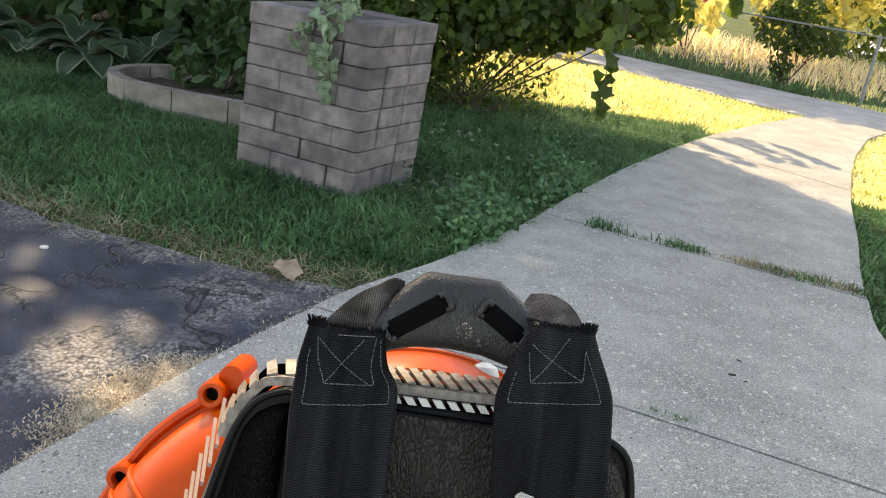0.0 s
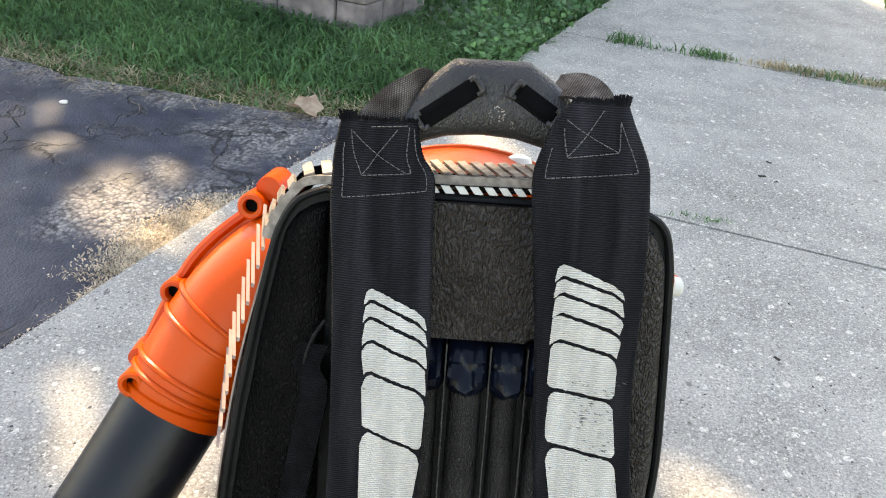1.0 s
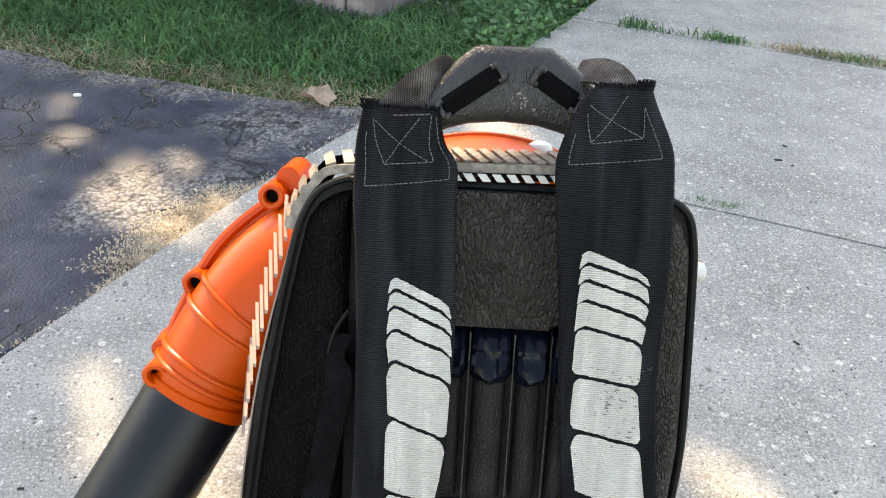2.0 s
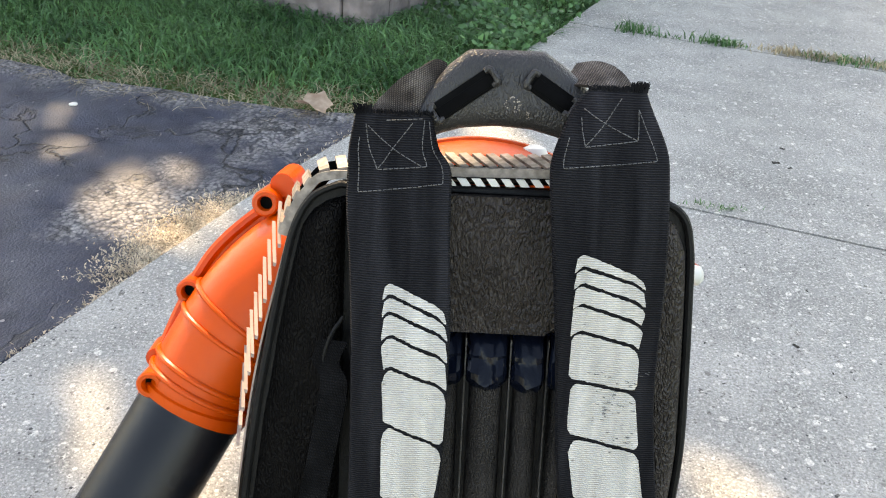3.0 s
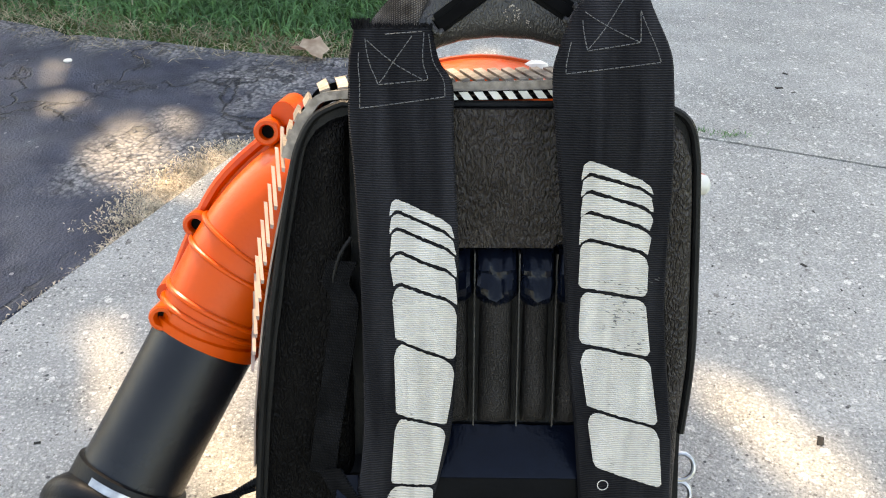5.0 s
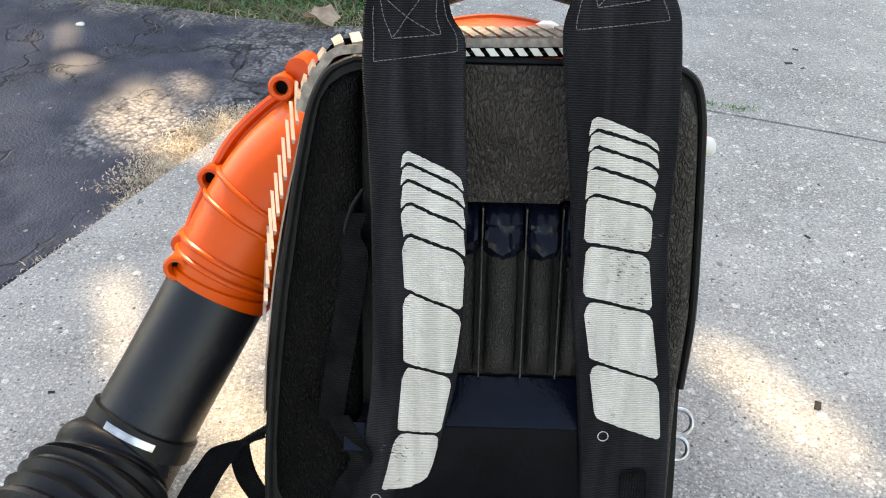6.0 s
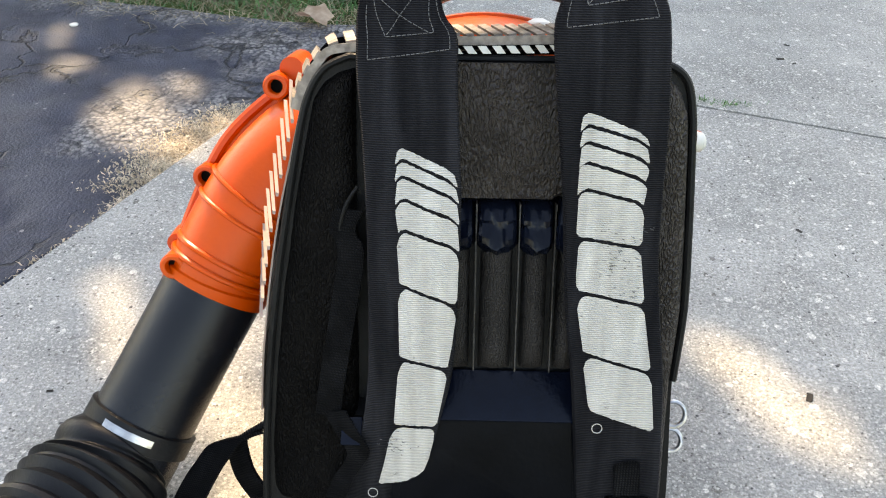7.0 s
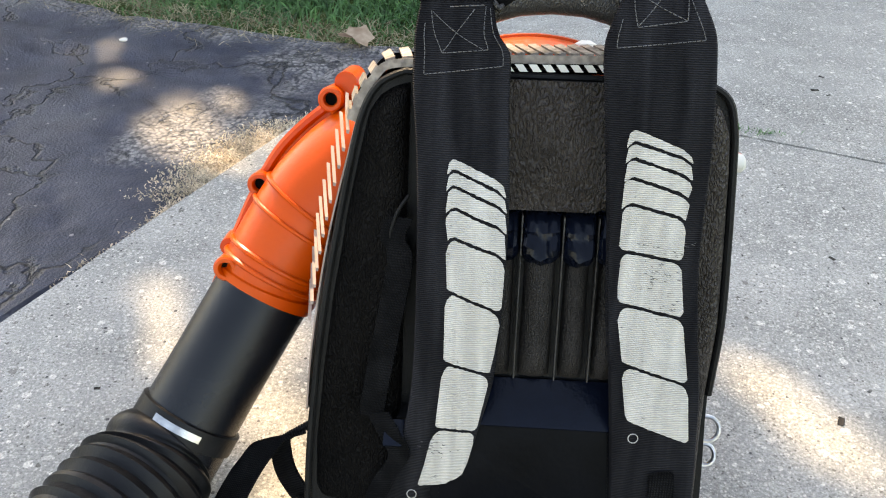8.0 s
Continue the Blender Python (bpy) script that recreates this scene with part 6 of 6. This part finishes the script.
# low twigs of the vine with small leaves
shrub("vine_shrub", "thin twiggy undergrowth with small backlit leaves", (0.12, 3.95, 0), [((-0.05, -0.02, 0.10), (0.45, 0.14, 0.14), 420), ((-0.05, 0, 0.20), (0.42, 0.14, 0.2), 380), ((-0.35, 0.05, 0.25), (0.25, 0.15, 0.25), 220)], 0.036, M_VINE, 12, lobes=False)
shrub("vine_shrub", "low tangle of backlit yellow-green leaves behind the shrub", (0.12, 4.50, 0), [((0.0, 0, 0.10), (0.5, 0.16, 0.12), 380), ((0.1, 0.05, 0.26), (0.45, 0.16, 0.16), 300), ((0.45, 0, 0.36), (0.25, 0.14, 0.14), 140)], 0.042, M_YELLOW, 8, lobes=False)


def hanging_vine(base, length, leaf, label, mt, grown_from=None):
    """A thin drooping shoot with broad leaves."""
    root = thing("hanging_vine", label, "vine", Matrix.Translation(base))
    line = smooth_path([(0, 0, 0), (0.02, 0, -length * 0.35), (-0.01, 0.01, -length * 0.7), (0.0, 0, -length)], 6)
    stalk = line
    if grown_from:
        back = Vector(grown_from) - Vector(base)
        stalk = smooth_path([tuple(back), tuple(back * 0.5 + Vector((0, 0, 0.08))), tuple(line[0]), tuple(line[6])], 6) + line[7:]
    part("shoot", sweep(bmesh.new(), stalk, 0.0022, 5), M_BARK, root)
    pts = [np.array(p) + rng.normal(size=3) * np.array([0.02, 0.015, 0.01]) for p in line for _ in range(2)]
    leaf_cloud("foliage", pts, rng.normal(size=(len(pts), 3)) * 0.4 + np.array([0, -1, 0.3]), rng.uniform(0.7, 1.2, len(pts)) * leaf, mt, root)


hanging_vine((0.60, 3.3, 0.78), 0.60, 0.060, "drooping vine shoot with broad green leaves", M_VINE, (0.45, 4.05, 0.50))
hanging_vine((0.52, 3.6, 0.85), 0.40, 0.065, "drooping vine shoot with broad green leaves", M_VINE, (0.30, 4.05, 0.55))
hanging_vine((1.18, 4.6, 0.84), 0.36, 0.070, "drooping vine shoot with yellowing leaves", M_YELLOW)
hanging_vine((0.96, 4.5, 0.88), 0.34, 0.070, "drooping vine shoot with broad green leaves", M_VINE)
hanging_vine((1.29, 4.6, 0.84), 0.40, 0.070, "drooping vine shoot with yellowing leaves", M_YELLOW)
hanging_vine((1.42, 4.7, 0.90), 0.34, 0.075, "drooping vine shoot with broad green leaves", M_VINE)

# ---- beyond the far path ----
x, y = scatter(26000, -2.0, 12.0, 6.5, 13.0, lambda x, y: (y > 0.95 + np.interp(x, [p[0] for p in FAR_FAR], [p[1] for p in FAR_FAR])) & (y < 4.2 + np.interp(x, [p[0] for p in FAR_FAR], [p[1] for p in FAR_FAR])))
meadow = blades("tall_grass", x, y, rng.uniform(0.05, 0.17, len(x)), rng.uniform(0.006, 0.014, len(x)), 1.0, M_MEADOW)
tagged(meadow, "tall dry golden grass beyond the fence", "tall grass", kind="stuff")
# these weeds share the grass colour that holds sunlight
x, y = scatter(9000, -2.0, 12.0, 6.5, 13.0, lambda x, y: (y > 0.7 + np.interp(x, [p[0] for p in FAR_FAR], [p[1] for p in FAR_FAR])) & (y < 3.6 + np.interp(x, [p[0] for p in FAR_FAR], [p[1] for p in FAR_FAR])))
meadow = blades("tall_grass", x, y, rng.uniform(0.05, 0.16, len(x)), rng.uniform(0.006, 0.014, len(x)), 0.9, M_SUN_TINT_GRASS)
tagged(meadow, "tall green weeds beyond the fence, sunlight put into their colour", "tall grass", kind="stuff")
fence = thing("wire_fence", "galvanised chain-link fence along the far path", "fence")
F0, F1 = Vector((2.85, 6.12, -0.03)), Vector((0.2, 8.2, -0.03))
for k in range(-1, 3):
    p = F0.lerp(F1, k / 1.35)
    part("post", sweep(bmesh.new(), [p, p + Vector((0, 0, 0.50)), p + Vector((0, 0, 0.51))], [0.012, 0.012, 0.005], 12), M_GALV, fence)
pa, pb = F0.lerp(F1, -1 / 1.35), F0.lerp(F1, 2 / 1.35)
part("rail", sweep(bmesh.new(), [pa + Vector((0, 0, 0.50)), pb + Vector((0, 0, 0.50))], 0.006, 10), M_GALV, fence)
bm = bmesh.new()
span = (pb - pa).length
for k in range(int(span / 0.09)):
    for sgn in (1, -1):
        a, b = pa.lerp(pb, k * 0.09 / span), pa.lerp(pb, min(1, max(0, (k * 0.09 + sgn * 0.46) / span)))
        sweep(bm, [a + Vector((0, 0, 0.03)), b + Vector((0, 0, 0.49))], 0.0006, 3, False)
mesh_wire = part("wire_mesh", bm, M_GALV, fence)
mesh_wire["kind"] = "stuff"
shrub("shrub", "round green bush by the fence, sunlit from behind", (2.50, 6.75, 0), [((-0.12, 0, 0.40), (0.22, 0.2, 0.18), 480), ((0.18, 0, 0.36), (0.22, 0.2, 0.15), 420), ((0.0, 0.1, 0.56), (0.22, 0.2, 0.15), 320), ((-0.05, 0, 0.12), (0.09, 0.09, 0.14), 120)], 0.042, M_VINE, 7)
shrub("shrub", "yellow-green bush in the sunny meadow", (3.1, 8.2, 0), [((0, 0, 0.5), (0.6, 0.4, 0.4), 700), ((0.5, 0, 0.85), (0.5, 0.4, 0.35), 500)], 0.08, M_YELLOW, 7)
shrub("shrub", "leafy green bush in the sunny meadow", (4.1, 9.2, 0), [((0, 0, 0.5), (0.8, 0.5, 0.5), 800), ((-0.6, 0, 0.9), (0.6, 0.4, 0.4), 600)], 0.09, M_VINE, 7)
shrub("shrub", "red-leaved bush at the edge of the meadow", (2.0, 8.0, 0), [((0, 0, 0.5), (0.2, 0.15, 0.25), 200), ((0.1, 0, 0.8), (0.2, 0.15, 0.2), 180)], 0.07, M_RED, 5)
shrub("shrub", "red-leaved bush far off in the meadow", (6.6, 10.5, 0), [((0, 0, 0.6), (0.5, 0.3, 0.5), 420)], 0.09, M_RED, 5)
shrub("shrub", "dark shaded bushes along the far path", (0.9, 8.3, 0), [((0, 0, 0.25), (0.8, 0.3, 0.28), 800), ((-0.9, 0.6, 0.4), (0.9, 0.3, 0.5), 700)], 0.08, M_LEAF, 7)


def slim_tree(base, height, radius, crown, mt, label):
    root = thing("tree", label, "tree", Matrix.Translation(base))
    line = smooth_path([(0, 0, -0.03), (0.04, 0.02, height * 0.35), (-0.02, 0, height * 0.7), (0.05, 0.05, height)], 5)
    part("trunk", sweep(bmesh.new(), line, [radius * (1 - 0.6 * i / (len(line) - 1)) for i in range(len(line))], 10), M_BARK, root)
    tips = [(rng.uniform(-1, 1) * crown, rng.uniform(-1, 1) * crown, height * rng.uniform(0.8, 1.2)) for _ in range(7)]
    for tip in tips:
        part("limb", tree_limbs(bmesh.new(), (0, 0, height * 0.55), [tip], radius * 0.4), M_BARK, root)
    pts, nrm = [], []
    for tip in tips + [(0, 0, height * 1.15)]:
        p, d = blob_points(260, tip, (crown * 0.55, crown * 0.55, crown * 0.4))
        pts.append(p)
        nrm.append(d + rng.normal(size=p.shape) * 0.6)
    pts = np.concatenate(pts)
    leaf_cloud("crown", pts, np.concatenate(nrm), rng.uniform(0.09, 0.16, len(pts)), mt, root)


slim_tree((1.25, 8.7, 0), 2.2, 0.06, 0.9, M_VINE, "slim dark-barked tree by the far path")
slim_tree((1.75, 8.3, 0), 2.0, 0.05, 0.8, M_VINE, "slim dark-barked tree by the far path")
slim_tree((0.5, 9.4, 0), 2.4, 0.07, 1.0, M_LEAF, "slim dark-barked tree by the far path")
slim_tree((4.8, 12.5, 0), 2.8, 0.08, 1.3, M_VINE, "leafy tree at the end of the meadow")
slim_tree((-1.0, 11.5, 0), 3.2, 0.1, 1.5, M_LEAF, "leafy tree behind the garden")
slim_tree((8.5, 15.0, 0), 3.5, 0.1, 1.7, M_VINE, "leafy tree at the end of the meadow")

bm = bmesh.new()
a = [bm.verts.new(p) for p in ((4.6, 11.2, -0.012), (14.0, 6.5, -0.012), (17.0, 10.5, -0.012), (6.3, 15.2, -0.012))]
bm.faces.new(a)
ext = bmesh.ops.extrude_edge_only(bm, edges=list(bm.edges))
for v in [g for g in ext["geom"] if isinstance(g, bmesh.types.BMVert)]:
    v.co.z = -0.08
tagged(new("road", mesh_of("road", bm, M_FARCONC)), "grey road beyond the meadow", "road", kind="structure")
